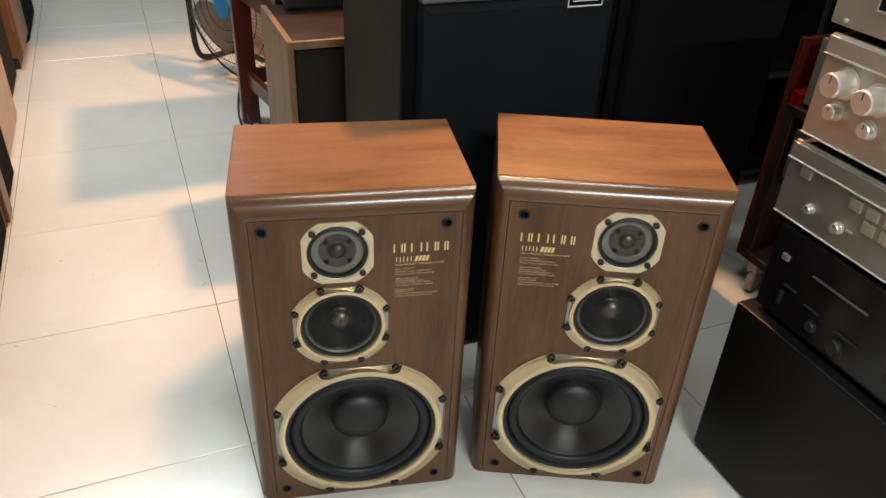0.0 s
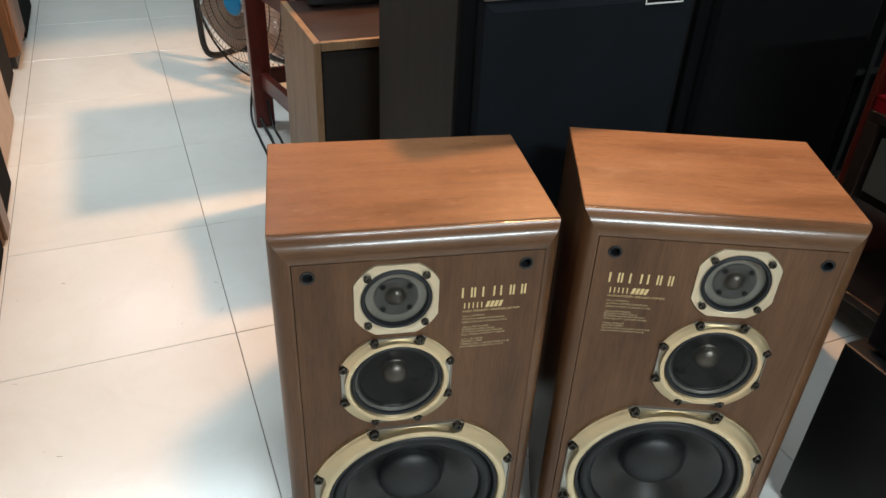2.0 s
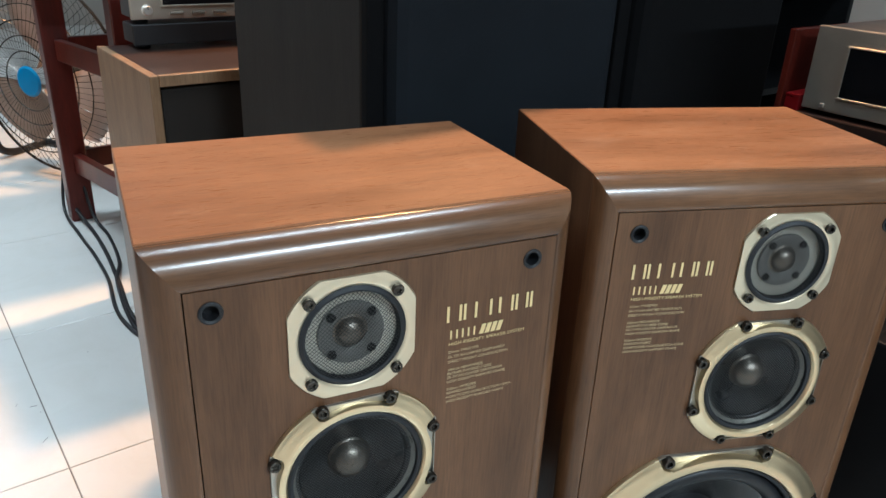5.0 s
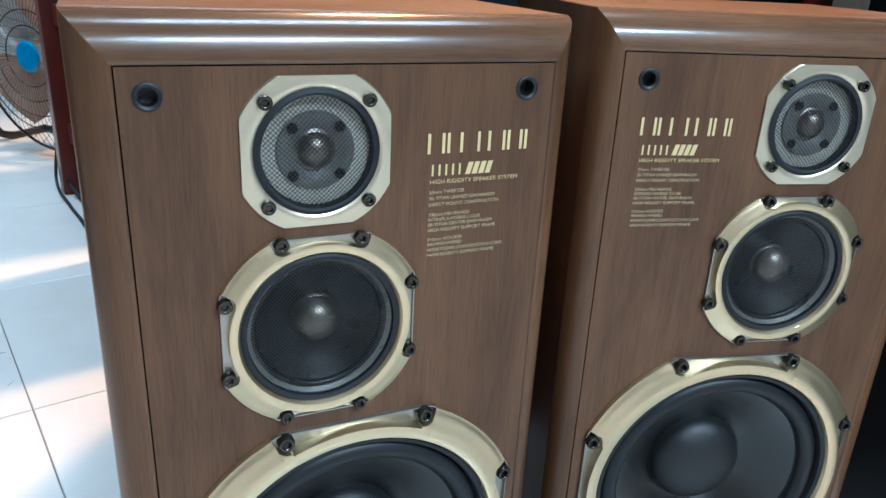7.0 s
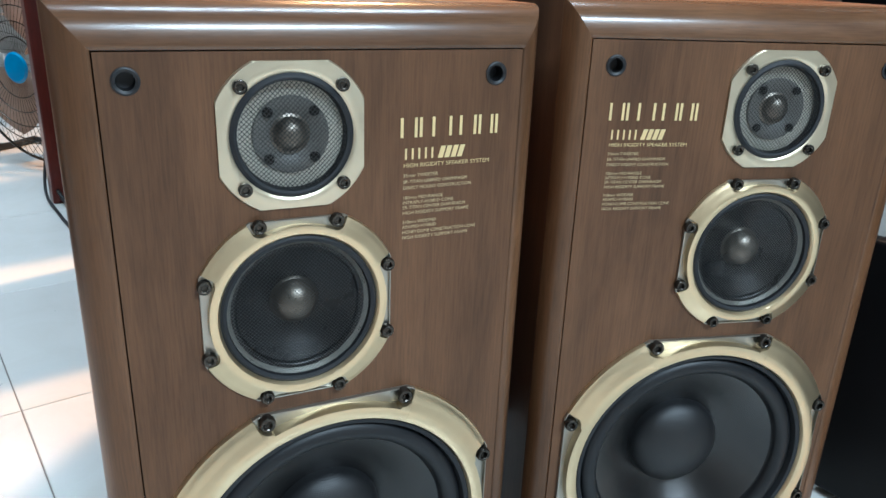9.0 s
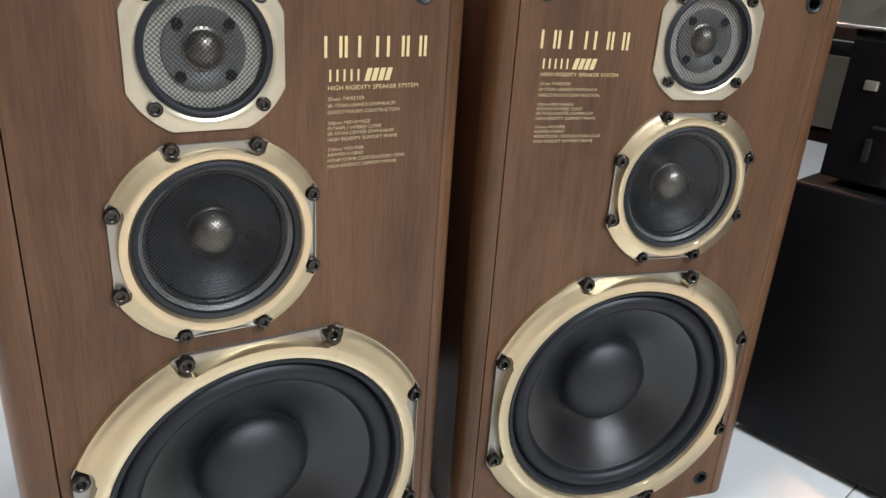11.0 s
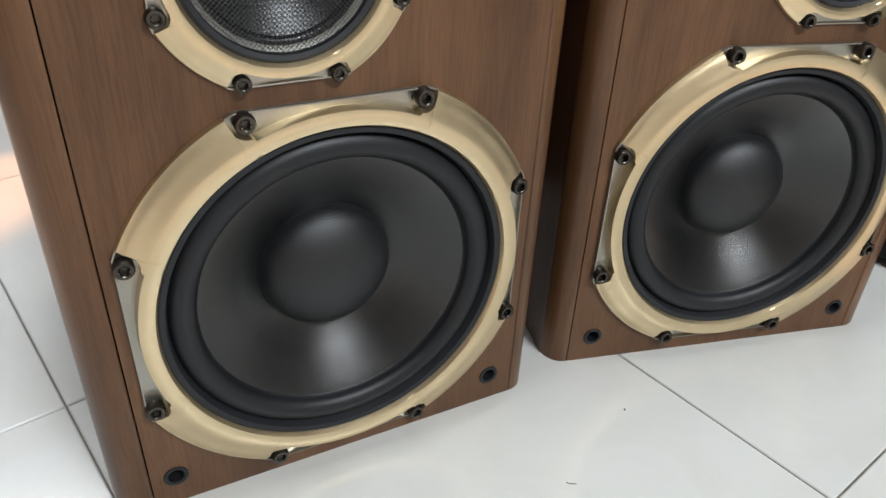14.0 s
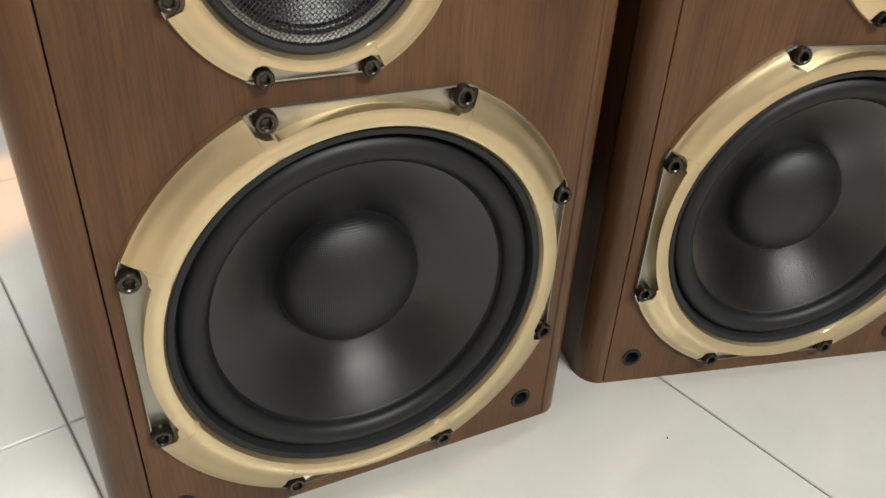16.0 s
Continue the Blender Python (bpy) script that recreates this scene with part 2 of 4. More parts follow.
def thing(name, m, label, category, group="", kind=""):
    """An Empty at a thing's base, to hold its parts."""
    ob = new(name)
    ob.empty_display_size = 0.05
    ob.matrix_world = m
    return tagged(ob, label, category, group, kind)


def box(x0, x1, y0, y1, z0, z1, bevel=0.002, segments=2, bm=None):
    own = bm is None
    b = bmesh.new()
    bmesh.ops.create_cube(b, size=1, matrix=Matrix.LocRotScale(((x0 + x1) / 2, (y0 + y1) / 2, (z0 + z1) / 2), None, (x1 - x0, y1 - y0, z1 - z0)))
    if bevel:
        bmesh.ops.bevel(b, geom=b.edges[:], offset=bevel, segments=segments, profile=0.5, affect="EDGES")
    if own:
        return b
    join(bm, b)
    return bm


def join(bm, other):
    mesh = bpy.data.meshes.new("joined")
    other.to_mesh(mesh)
    other.free()
    bm.from_mesh(mesh)
    bpy.data.meshes.remove(mesh)
    return bm


def lathe(profile, steps=48, bm=None, at=(0, 0, 0)):
    """Turns (radius, y) pairs round the y axis; the front looks to -y."""
    bm = bm or bmesh.new()
    rings = []
    for r, y in profile:
        if r < 1e-6:
            rings.append([bm.verts.new((at[0], y + at[1], at[2]))])
        else:
            rings.append([bm.verts.new((at[0] + r * math.cos(2 * math.pi * i / steps), y + at[1], at[2] + r * math.sin(2 * math.pi * i / steps))) for i in range(steps)])
    for a, b in zip(rings, rings[1:]):
        for i in range(steps):
            j = (i + 1) % steps
            if len(a) == 1 and len(b) > 1:
                bm.faces.new((a[0], b[i], b[j]))
            elif len(b) == 1 and len(a) > 1:
                bm.faces.new((a[i], b[0], a[j]))
            elif len(a) > 1:
                bm.faces.new((a[i], b[i], b[j], a[j]))
    return bm


def tube(points, radius, sides=8, bm=None, closed=False):
    """A round bar along a line of points."""
    bm = bm or bmesh.new()
    pts = [Vector(p) for p in points]
    n = len(pts)
    rings = []
    for i, p in enumerate(pts):
        a = pts[(i - 1) % n] if closed or i else pts[0]
        b = pts[(i + 1) % n] if closed or i < n - 1 else pts[-1]
        d = (b - a).normalized()
        side = d.cross(Vector((0.31, 0.17, 0.93))).normalized()
        up = side.cross(d)
        rings.append([bm.verts.new(p + radius * (math.cos(2 * math.pi * k / sides) * side + math.sin(2 * math.pi * k / sides) * up)) for k in range(sides)])
    pairs = list(zip(rings, rings[1:])) + ([(rings[-1], rings[0])] if closed else [])
    for a, b in pairs:
        for k in range(sides):
            bm.faces.new((a[k], a[(k + 1) % sides], b[(k + 1) % sides], b[k]))
    if not closed:
        bm.faces.new(rings[0])
        bm.faces.new(rings[-1])
    return bm


def smooth_line(points, steps=8):
    """Points along a Catmull-Rom curve through the given ones."""
    p = [Vector(q) for q in points]
    p = [2 * p[0] - p[1]] + p + [2 * p[-1] - p[-2]]
    out = []
    for i in range(1, len(p) - 2):
        for k in range(steps):
            t = k / steps
            out.append(0.5 * (2 * p[i] + (p[i + 1] - p[i - 1]) * t + (2 * p[i - 1] - 5 * p[i] + 4 * p[i + 1] - p[i + 2]) * t ** 2 + (3 * p[i] - p[i - 1] - 3 * p[i + 1] + p[i + 2]) * t ** 3))
    return out + [p[-2]]


def lettering(text, x, z, height, width, material, parent, y=-0.0006, name="lettering"):
    """A line of print on an upright front, its left foot at (x, z)."""
    data = bpy.data.curves.new(name, "FONT")
    data.body, data.size, data.extrude, data.offset = text, 1.0, 0.0, -0.004
    ob = new(name, data)
    data.materials.append(material)
    bpy.context.view_layer.update()
    full = max(ob.dimensions.x, 0.01)
    ob.parent = parent
    ob.matrix_basis = Matrix.LocRotScale((x, y, z), Euler((radians(90), 0, 0)), (width / full, height / 0.70, 1))
    return ob


# ---- the room ----


def build_room():
    t = 0.12
    u0, u1, v0, v1 = -2.6, 3.4, -3.0, 6.2
    for name, b in (("wall_south", (u0, u1, v0 - t, v0)), ("wall_north", (u0, u1, v1, v1 + t)), ("wall_west", (u0 - t, u0, v0 - t, v1 + t)), ("wall_east", (u1, u1 + t, v0 - t, v1 + t))):
        tagged(part(name, box(*b, -0.05, CEILING, 0), white_paint, m=ROOM), "plain taupe painted shop wall", "wall", kind="structure")
    tagged(part("ceiling", box(u0 - t, u1 + t, v0 - t, v1 + t, CEILING, CEILING + 0.1, 0), ceiling_paint, m=ROOM), "plain pale painted ceiling", "ceiling", kind="structure")
    return tagged(part("floor", box(u0 - t, u1 + t, v0 - t, v1 + t, -0.06, -0.0025, 0), grout, m=ROOM), "floor of large glossy cream tiles with thin dark joints", "floor", kind="structure")


floor = build_room()


def ceiling_lights():
    for u, v, power in TUBES:
        f = thing("tube_light", room(u, v, CEILING), "long white ceiling tube light fitting", "ceiling light", "ceiling tube lights")
        part("housing", box(-0.62, 0.62, -0.04, 0.04, -0.06, 0, 0.006), white_paint, f)
        for x in (-0.605, 0.605):
            part("end_cap", box(x - 0.02, x + 0.02, -0.022, 0.022, -0.10, -0.06, 0.004), white_paint, f)
    for p in (SPOT,):
        f = thing("spot_light", pose(p[0], p[1], CEILING), "small white ceiling spot light", "ceiling light", "ceiling spot lights")
        part("canopy", lathe([(0, 0.0), (0.05, 0.0), (0.05, -0.02), (0, -0.02)], 24), white_paint, f, m=pose(0, 0, 0, 90))
        part("stem", box(-0.008, 0.008, -0.008, 0.008, -0.09, -0.02, 0.001), white_paint, f)


ceiling_lights()

# ---- the pair of walnut loudspeakers ----
W = 0.200
STILES = (0.171, 0.1765)  # half widths of the front board, on its wide and its narrow moulding
LIP = 0.022  # depth of the front moulding


def cabinet_body(H, D):
    """The carcass behind the moulding, open at the front."""
    y0, t = LIP, 0.018
    bm = bmesh.new()
    loops = []
    for x, z0, z1, y in ((W, 0.0, H, D), (W, 0.0, H, y0), (W - t, t, H - t, y0), (W - t, t, H - t, D - t)):
        loops.append([bm.verts.new(c) for c in ((-x, y, z0), (x, y, z0), (x, y, z1), (-x, y, z1))])
    for p, q in zip(loops, loops[1:]):
        for i in range(4):
            bm.faces.new((p[i], p[(i + 1) % 4], q[(i + 1) % 4], q[i]))
    bm.faces.new(loops[0])
    bm.faces.new(loops[-1])
    return bm


def moulding(kind, H, BZ, bl, br):
    """One mitred length of the rounded front moulding: top, left or right."""
    steps = 14
    prof = []
    # from the outer edge (depth LIP, on the outside) round to the baffle (depth 0)
    for i in range(steps + 1):
        a = i / steps
        out = 1 - a
        bulge = 0.0065 * math.sin(math.pi * a)
        turn, k = a * math.pi / 2, 0.55
        prof.append((out + bulge * 5.6 + k * (math.cos(turn) - out - bulge * 5.6), LIP * (1 - a) - bulge + k * (LIP * (1 - math.sin(turn)) - LIP * (1 - a) + bulge)))
    bm = bmesh.new()
    rows = []
    top_w = H - BZ
    for out, y in prof + [(0.0, 0.012), (0.0, LIP)]:
        o = min(out, 1.0)
        if kind == "top":
            z = BZ + top_w * o
            rows.append((bm.verts.new((-bl - (W - bl) * o, y, z)), bm.verts.new((br + (W - br) * o, y, z))))
        else:
            z = BZ + top_w * o
            x = -bl - (W - bl) * o if kind == "left" else br + (W - br) * o
            rows.append((bm.verts.new((x, y, 0.0)), bm.verts.new((x, y, z))))
    for (a, b), (c, d) in zip(rows, rows[1:] + rows[:1]):
        bm.faces.new((a, b, d, c))
    return bm


def baffle_panel(holes, BZ, bl, br):
    """The front board with round openings, cut through its thickness."""
    bm = bmesh.new()
    g = 0.0012
    loops = [[(-bl + g, 0.0), (br - g, 0.0), (br - g, BZ - g), (-bl + g, BZ - g)]]
    for x, z, r in holes:
        n = 64 if r > 0.02 else 20
        loops.append([(x + r * math.cos(2 * math.pi * i / n), z + r * math.sin(2 * math.pi * i / n)) for i in range(n)])
    edges = []
    for loop in loops:
        vs = [bm.verts.new((x, 0, z)) for x, z in loop]
        edges += [bm.edges.new((vs[i], vs[(i + 1) % len(vs)])) for i in range(len(vs))]
    bmesh.ops.triangle_fill(bm, edges=edges, use_beauty=True)
    made = bmesh.ops.extrude_face_region(bm, geom=bm.faces[:])
    bmesh.ops.translate(bm, verts=[e for e in made["geom"] if isinstance(e, bmesh.types.BMVert)], vec=(0, 0.018, 0))
    return bm


def driver_frame(R, flat, inner, ring, screws, screw_r, crest, around=240, along=14, dome=0.85):
    """A cast ring whose round outline is cut by four flats, with a recess at each flat for its two screws."""
    bm = bmesh.new()
    disc = screw_r * 1.42
    if screws:
        lateral = min(abs(screws[0][0]), abs(screws[0][1]))
        reach = max(abs(screws[0][0]), abs(screws[0][1]))
        dist = math.hypot(lateral, reach)
        mid_angle = math.atan2(lateral, reach)
        end_angle = mid_angle + math.asin(disc / dist) * 0.93
    angles = []
    for i in range(around):
        th = 2 * math.pi * i / around
        off = abs((th + math.pi / 4) % (math.pi / 2) - math.pi / 4)
        angles.append((th, bool(screws) and off < end_angle))
    if screws:
        for q in range(4):
            for side in (-1, 1):
                edge = q * math.pi / 2 + side * end_angle
                angles += [((q * math.pi / 2 + side * (mid_angle + (end_angle - mid_angle) * (k / 9 * 1.98 - 1))) % (2 * math.pi), True) for k in range(10)]
                angles += [((edge - side * 0.0008) % (2 * math.pi), True), ((edge + side * 0.0008) % (2 * math.pi), False)]
    angles.sort()

    def height(r):
        q = (r - inner) / (R - inner)
        h = crest * (0.86 + 0.14 * math.sin(math.pi * min(1, q * 1.6)))
        edge = (R - r) / (R - inner)
        h *= math.sqrt(max(0.0, 1 - (1 - min(1, edge / dome)) ** 2)) * 0.80 + 0.20
        return h * (0.55 + 0.45 * min(1.0, (r - inner) / 0.0025))

    rows = []
    for th, pocket in angles:
        c, s = math.cos(th), math.sin(th)
        ro = min(R, flat / max(abs(c), abs(s)))
        split = min(ring, ro - 0.002)
        if pocket:
            off = abs((th + math.pi / 4) % (math.pi / 2) - math.pi / 4) - mid_angle
            inside = disc ** 2 - (dist * math.sin(off)) ** 2
            near = dist * math.cos(off) - math.sqrt(inside) if inside > 0 else ro
            split = min(ring if off < 0 else ro - 0.0015, near, ro - 0.0015)
        low = crest * 0.04
        rim = 0.0012
        pts = [(inner, -0.012)] + [(inner + (split - inner) * k / along, height(inner + (split - inner) * k / along)) for k in range(along + 1)]
        for k in range(7):
            r = split + 0.0003 + (ro - rim - split - 0.0003) * k / 6
            pts.append((r, low if pocket else height(r)))
        pts.append((ro - rim * 0.9, crest * 0.36 if pocket else height(ro - rim)))
        pts.append((ro, crest * 0.34 if pocket else height(ro)))
        pts.append((ro, -0.003))
        rows.append((pocket, [bm.verts.new((r * c, -h, r * s)) for r, h in pts]))
    for (pa, a), (pb, b) in zip(rows, rows[1:] + rows[:1]):
        for k in range(len(a) - 1):
            f = bm.faces.new((a[k], a[k + 1], b[k + 1], b[k]))
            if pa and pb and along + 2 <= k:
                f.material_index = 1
    return bm


def socket_screw(r, h):
    """A cap screw with a hexagon socket."""
    bm = lathe([(r, 0.0), (r, -h * 0.80), (r * 0.86, -h), (r * 0.62, -h), (r * 0.52, -h * 0.93)], 24)
    top = [bm.verts.new((r * 0.52 * math.cos(math.pi / 3 * i), -h * 0.93, r * 0.52 * math.sin(math.pi / 3 * i))) for i in range(6)]
    low = [bm.verts.new((v.co.x, -h * 0.45, v.co.z)) for v in top]
    for i in range(6):
        bm.faces.new((top[i], top[(i + 1) % 6], low[(i + 1) % 6], low[i]))
    bm.faces.new(low)
    return bm


def wire_mesh(radius, pitch, wire, bulge, turn=45.0, stretch=1.0):
    """A round bulging screen of crossed wires."""
    bm = bmesh.new()
    count = int(radius / pitch)
    for way in (1, -1):
        a = radians(turn) * way
        d = Vector((math.cos(a), 0, math.sin(a)))
        n = Vector((-math.sin(a), 0, math.cos(a)))
        for i in range(-count, count + 1):
            off = i * pitch
            half = math.sqrt(max(0.0, radius ** 2 - off ** 2))
            if half < pitch:
                continue
            steps = max(4, int(half / 0.005))
            line = []
            for k in range(steps + 1):
                p = n * off + d * (half * (2 * k / steps - 1))
                rr = (p.x ** 2 + p.z ** 2) / radius ** 2
                p.y = -bulge * (1 - rr) + way * wire * 0.4
                line.append(p)
            tube(line, wire, 3, bm)
    return bm


FRAMES = {}


def mesh_once(key, build, material, smooth):
    """A mesh that several drivers share."""
    if key not in FRAMES:
        bm = build()
        mesh = bpy.data.meshes.new(key)
        bmesh.ops.recalc_face_normals(bm, faces=bm.faces)
        bm.to_mesh(mesh)
        bm.free()
        mesh.materials.append(material)
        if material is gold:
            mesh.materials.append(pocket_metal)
        if smooth:
            mesh.polygons.foreach_set("use_smooth", [True] * len(mesh.polygons))
            mesh.set_sharp_from_angle(angle=radians(38))
        FRAMES[key] = mesh
    return FRAMES[key]


def ring_points(a, b):
    return [(a, b), (-a, b), (a, -b), (-a, -b), (b, a), (b, -a), (-b, a), (-b, -a)]


def tweeter(parent, x, z):
    sp = 0.0402
    frame_ = put("tweeter", mesh_once("tweeter_plate", lambda: driver_frame(0.0662, 0.0588, 0.0495, 0.2, [], 0.005, 0.0030, 240, 8, 0.10), gold_plate, True), gold_plate, parent, "champagne metal tweeter with a wire screen", m=pose(x, 0, z))
    put("surround", mesh_once("tweeter_ring", lambda: lathe([(0.0505, 0.003), (0.0498, -0.0022), (0.0465, -0.0042), (0.0445, -0.0035), (0.043, 0.004)], 64), gasket_black, True), gasket_black, frame_, "black rubber ring")
    put("back_plate", mesh_once("tweeter_back", lambda: lathe([(0.0445, 0.006), (0.0305, 0.0070)], 64), plate_grey, True), plate_grey, frame_)
    put("mount", mesh_once("tweeter_mount", lambda: lathe([(0.0315, 0.0075), (0.0310, 0.0045), (0.029, 0.0040), (0.024, 0.0045), (0.019, 0.0075), (0.0165, 0.0085)], 64), mount_grey, True), mount_grey, frame_, "smoky black dome mount")
    put("dome", mesh_once("tweeter_dome", lambda: lathe([(0.0165, 0.0085)] + [(0.0142 * math.cos(a), 0.0075 - 0.0105 * math.sin(a)) for a in [i * math.pi / 16 for i in range(9)]], 40), dome_titan, True), dome_titan, frame_, "bare titanium dome")
    put("screen", mesh_once("tweeter_screen", lambda: wire_mesh(0.0436, 0.0027, 0.00035, 0.0045, 45), wire_pale, True), wire_pale, frame_, "blackened wire mesh screen", m=pose(0, -0.0015, 0))["kind"] = "stuff"
    for sx, sz in ((1, 1), (-1, 1), (1, -1), (-1, -1)):
        put("screw", mesh_once("screw_small", lambda: socket_screw(0.0056, 0.0045), screw_black, True), screw_black, frame_, m=pose(sx * sp, -0.003, sz * sp))
        put("inner_screw", mesh_once("screw_inner", lambda: socket_screw(0.0042, 0.0025), hole_dark, True), hole_dark, frame_, m=pose(sx * 0.0188, 0.0045, sz * 0.0188))


def midrange(parent, x, z):
    pts = ring_points(0.0327, 0.0788)
    frame_ = put("midrange", mesh_once("mid_frame", lambda: driver_frame(0.0915, 0.0825, 0.0680, 0.0771, pts, 0.0058, 0.0085), gold, True), gold, parent, "champagne metal midrange with a wire screen", m=pose(x, 0, z))
    put("gasket", mesh_once("mid_gasket", lambda: lathe([(0.0693, 0.004), (0.0690, -0.0040), (0.0660, -0.0062), (0.0630, -0.0050), (0.0618, 0.004)], 72), gasket_black, True), gasket_black, frame_, "black rubber ring")
    put("cone", mesh_once("mid_cone", lambda: lathe([(0.0630, 0.006)] + [(0.0575 - 0.004 * math.cos(a), 0.006 - 0.004 * math.sin(a)) for a in [math.pi * (1 - i / 6) for i in range(7)]] + [(0.0515, 0.007), (0.038, 0.0145), (0.0225, 0.0215), (0.021, 0.0215)], 72), cone_mid, True), cone_mid, frame_)
    put("rim", mesh_once("mid_rim", lambda: lathe([(0.0622, -0.0012), (0.0615, -0.0010), (0.0568, 0.0045), (0.0564, 0.0052)], 72), rim_pale, True), rim_pale, frame_, "pale rim behind the screen")
    put("dome", mesh_once("mid_dome", lambda: lathe([(0.0222, 0.0215), (0.0212, 0.0195)] + [(0.0205 * math.cos(a), 0.0190 - 0.0165 * math.sin(a)) for a in [i * math.pi / 16 for i in range(9)]], 40), dome_titan, True), dome_titan, frame_, "bare titanium centre dome")
    put("screen", mesh_once("mid_screen", lambda: wire_mesh(0.0625, 0.0024, 0.00025, 0.0040, 45), wire_dark, True), wire_dark, frame_, "dark wire mesh screen", m=pose(0, -0.002, 0))["kind"] = "stuff"
    for px, pz in pts:
        put("screw", mesh_once("screw_mid", lambda: socket_screw(0.0060, 0.0062), screw_black, True), screw_black, frame_, m=pose(px, -0.0022, pz))


def woofer(parent, x, z):
    pts = ring_points(0.0655, 0.1560)
    frame_ = put("woofer", mesh_once("woofer_frame", lambda: driver_frame(0.1775, 0.1625, 0.1420, 0.1563, pts, 0.0075, 0.0130, 320, 16), gold, True), gold, parent, "large woofer in a champagne metal frame", m=pose(x, 0, z))
    put("gasket", mesh_once("woofer_gasket", lambda: lathe([(0.1442, 0.006), (0.1440, -0.0065), (0.1415, -0.0085), (0.1375, -0.0075), (0.1355, -0.001), (0.1345, 0.004)], 128), gasket_black, True), gasket_black, frame_, "black rubber ring")
    roll = [(0.1250 + 0.0105 * math.cos(a), 0.003 - 0.0092 * math.sin(a)) for a in [math.pi * i / 12 for i in range(13)]]
    put("surround", mesh_once("woofer_roll", lambda: lathe([(0.1365, 0.004)] + roll + [(0.1130, 0.0052), (0.1095, 0.008)], 128), rubber, True), rubber, frame_, "half-round rubber surround")
    put("cone", mesh_once("woofer_cone", lambda: lathe([(0.1128, 0.0053), (0.105, 0.0092), (0.080, 0.0275), (0.066, 0.0365), (0.0560, 0.0415), (0.0515, 0.0425)], 128), cone_black, True), cone_black, frame_, "black woven fibre cone")
    put("dust_cap", mesh_once("woofer_cap", lambda: lathe([(0.0572, 0.0412), (0.0566, 0.0385)] + [(0.0562 * math.cos(a), 0.0375 - 0.0265 * math.sin(a)) for a in [i * math.pi / 24 for i in range(13)]], 72), cap_black, True), cap_black, frame_)
    for px, pz in pts:
        put("screw", mesh_once("screw_large", lambda: socket_screw(0.0074, 0.0085), screw_black, True), screw_black, frame_, m=pose(px, -0.0030, pz))


PRINT = [
    ("25mm TWEETER", 0.592, 0.033), ("SR-TITAN UNIFIED DIAPHRAGM", 0.5865, 0.062), ("DIRECT MOUNT CONSTRUCTION", 0.581, 0.066),
    ("100mm MID-RANGE", 0.572, 0.038), ("INTRAPLY-HYBRID CONE", 0.5675, 0.049), ("SR-TITAN CENTER DIAPHRAGM", 0.563, 0.061), ("HIGH RIGIDITY SUPPORT FRAME", 0.558, 0.065),
    ("310mm WOOFER", 0.5495, 0.033), ("ARAMID-HYBRID", 0.545, 0.033), ("HONEYCOMB CONSTRUCTION CONE", 0.540, 0.073), ("HIGH RIGIDITY SUPPORT FRAME", 0.535, 0.065),
]


def wordmark(parent, x, up):
    """The maker's mark and model, as rows of plain gold strokes."""
    cursor = 0.0
    for width, strokes in ((0.0155, (0, 1)), (0.0035, (0,)), (0.0150, (0.5,)), (0.0130, (0.5,)), (0.0165, (0, 1)), (0.0145, (0, 1)), (0.0080, (0,))):
        for k in strokes:
            put("mark_stroke", mesh_once("mark_stroke", lambda: box(0, 0.0026, -0.0005, 0, 0, 0.017, 0), pale_gold, False), pale_gold, parent, m=pose(x + cursor + k * (width - 0.0026), -0.0003, 0.6112 + up))
        cursor += width + 0.0021
    for i in range(5):
        put("model_stroke", mesh_once("model_stroke", lambda: box(0, 0.0017, -0.0004, 0, 0, 0.0096, 0), pale_gold, False), pale_gold, parent, m=pose(x + 0.0045 + i * 0.0062, -0.0003, 0.5922 + up))
    for i in range(4):
        put("model_block", mesh_once("model_block", slanted_block, pale_gold, False), pale_gold, parent, m=pose(x + 0.0355 + i * 0.0062, -0.0003, 0.5919 + up))


def slanted_block():
    bm = box(0, 0.0046, -0.0004, 0, 0, 0.0105, 0)
    for v in bm.verts:
        v.co.x += 0.003 * v.co.z / 0.0105
    return bm


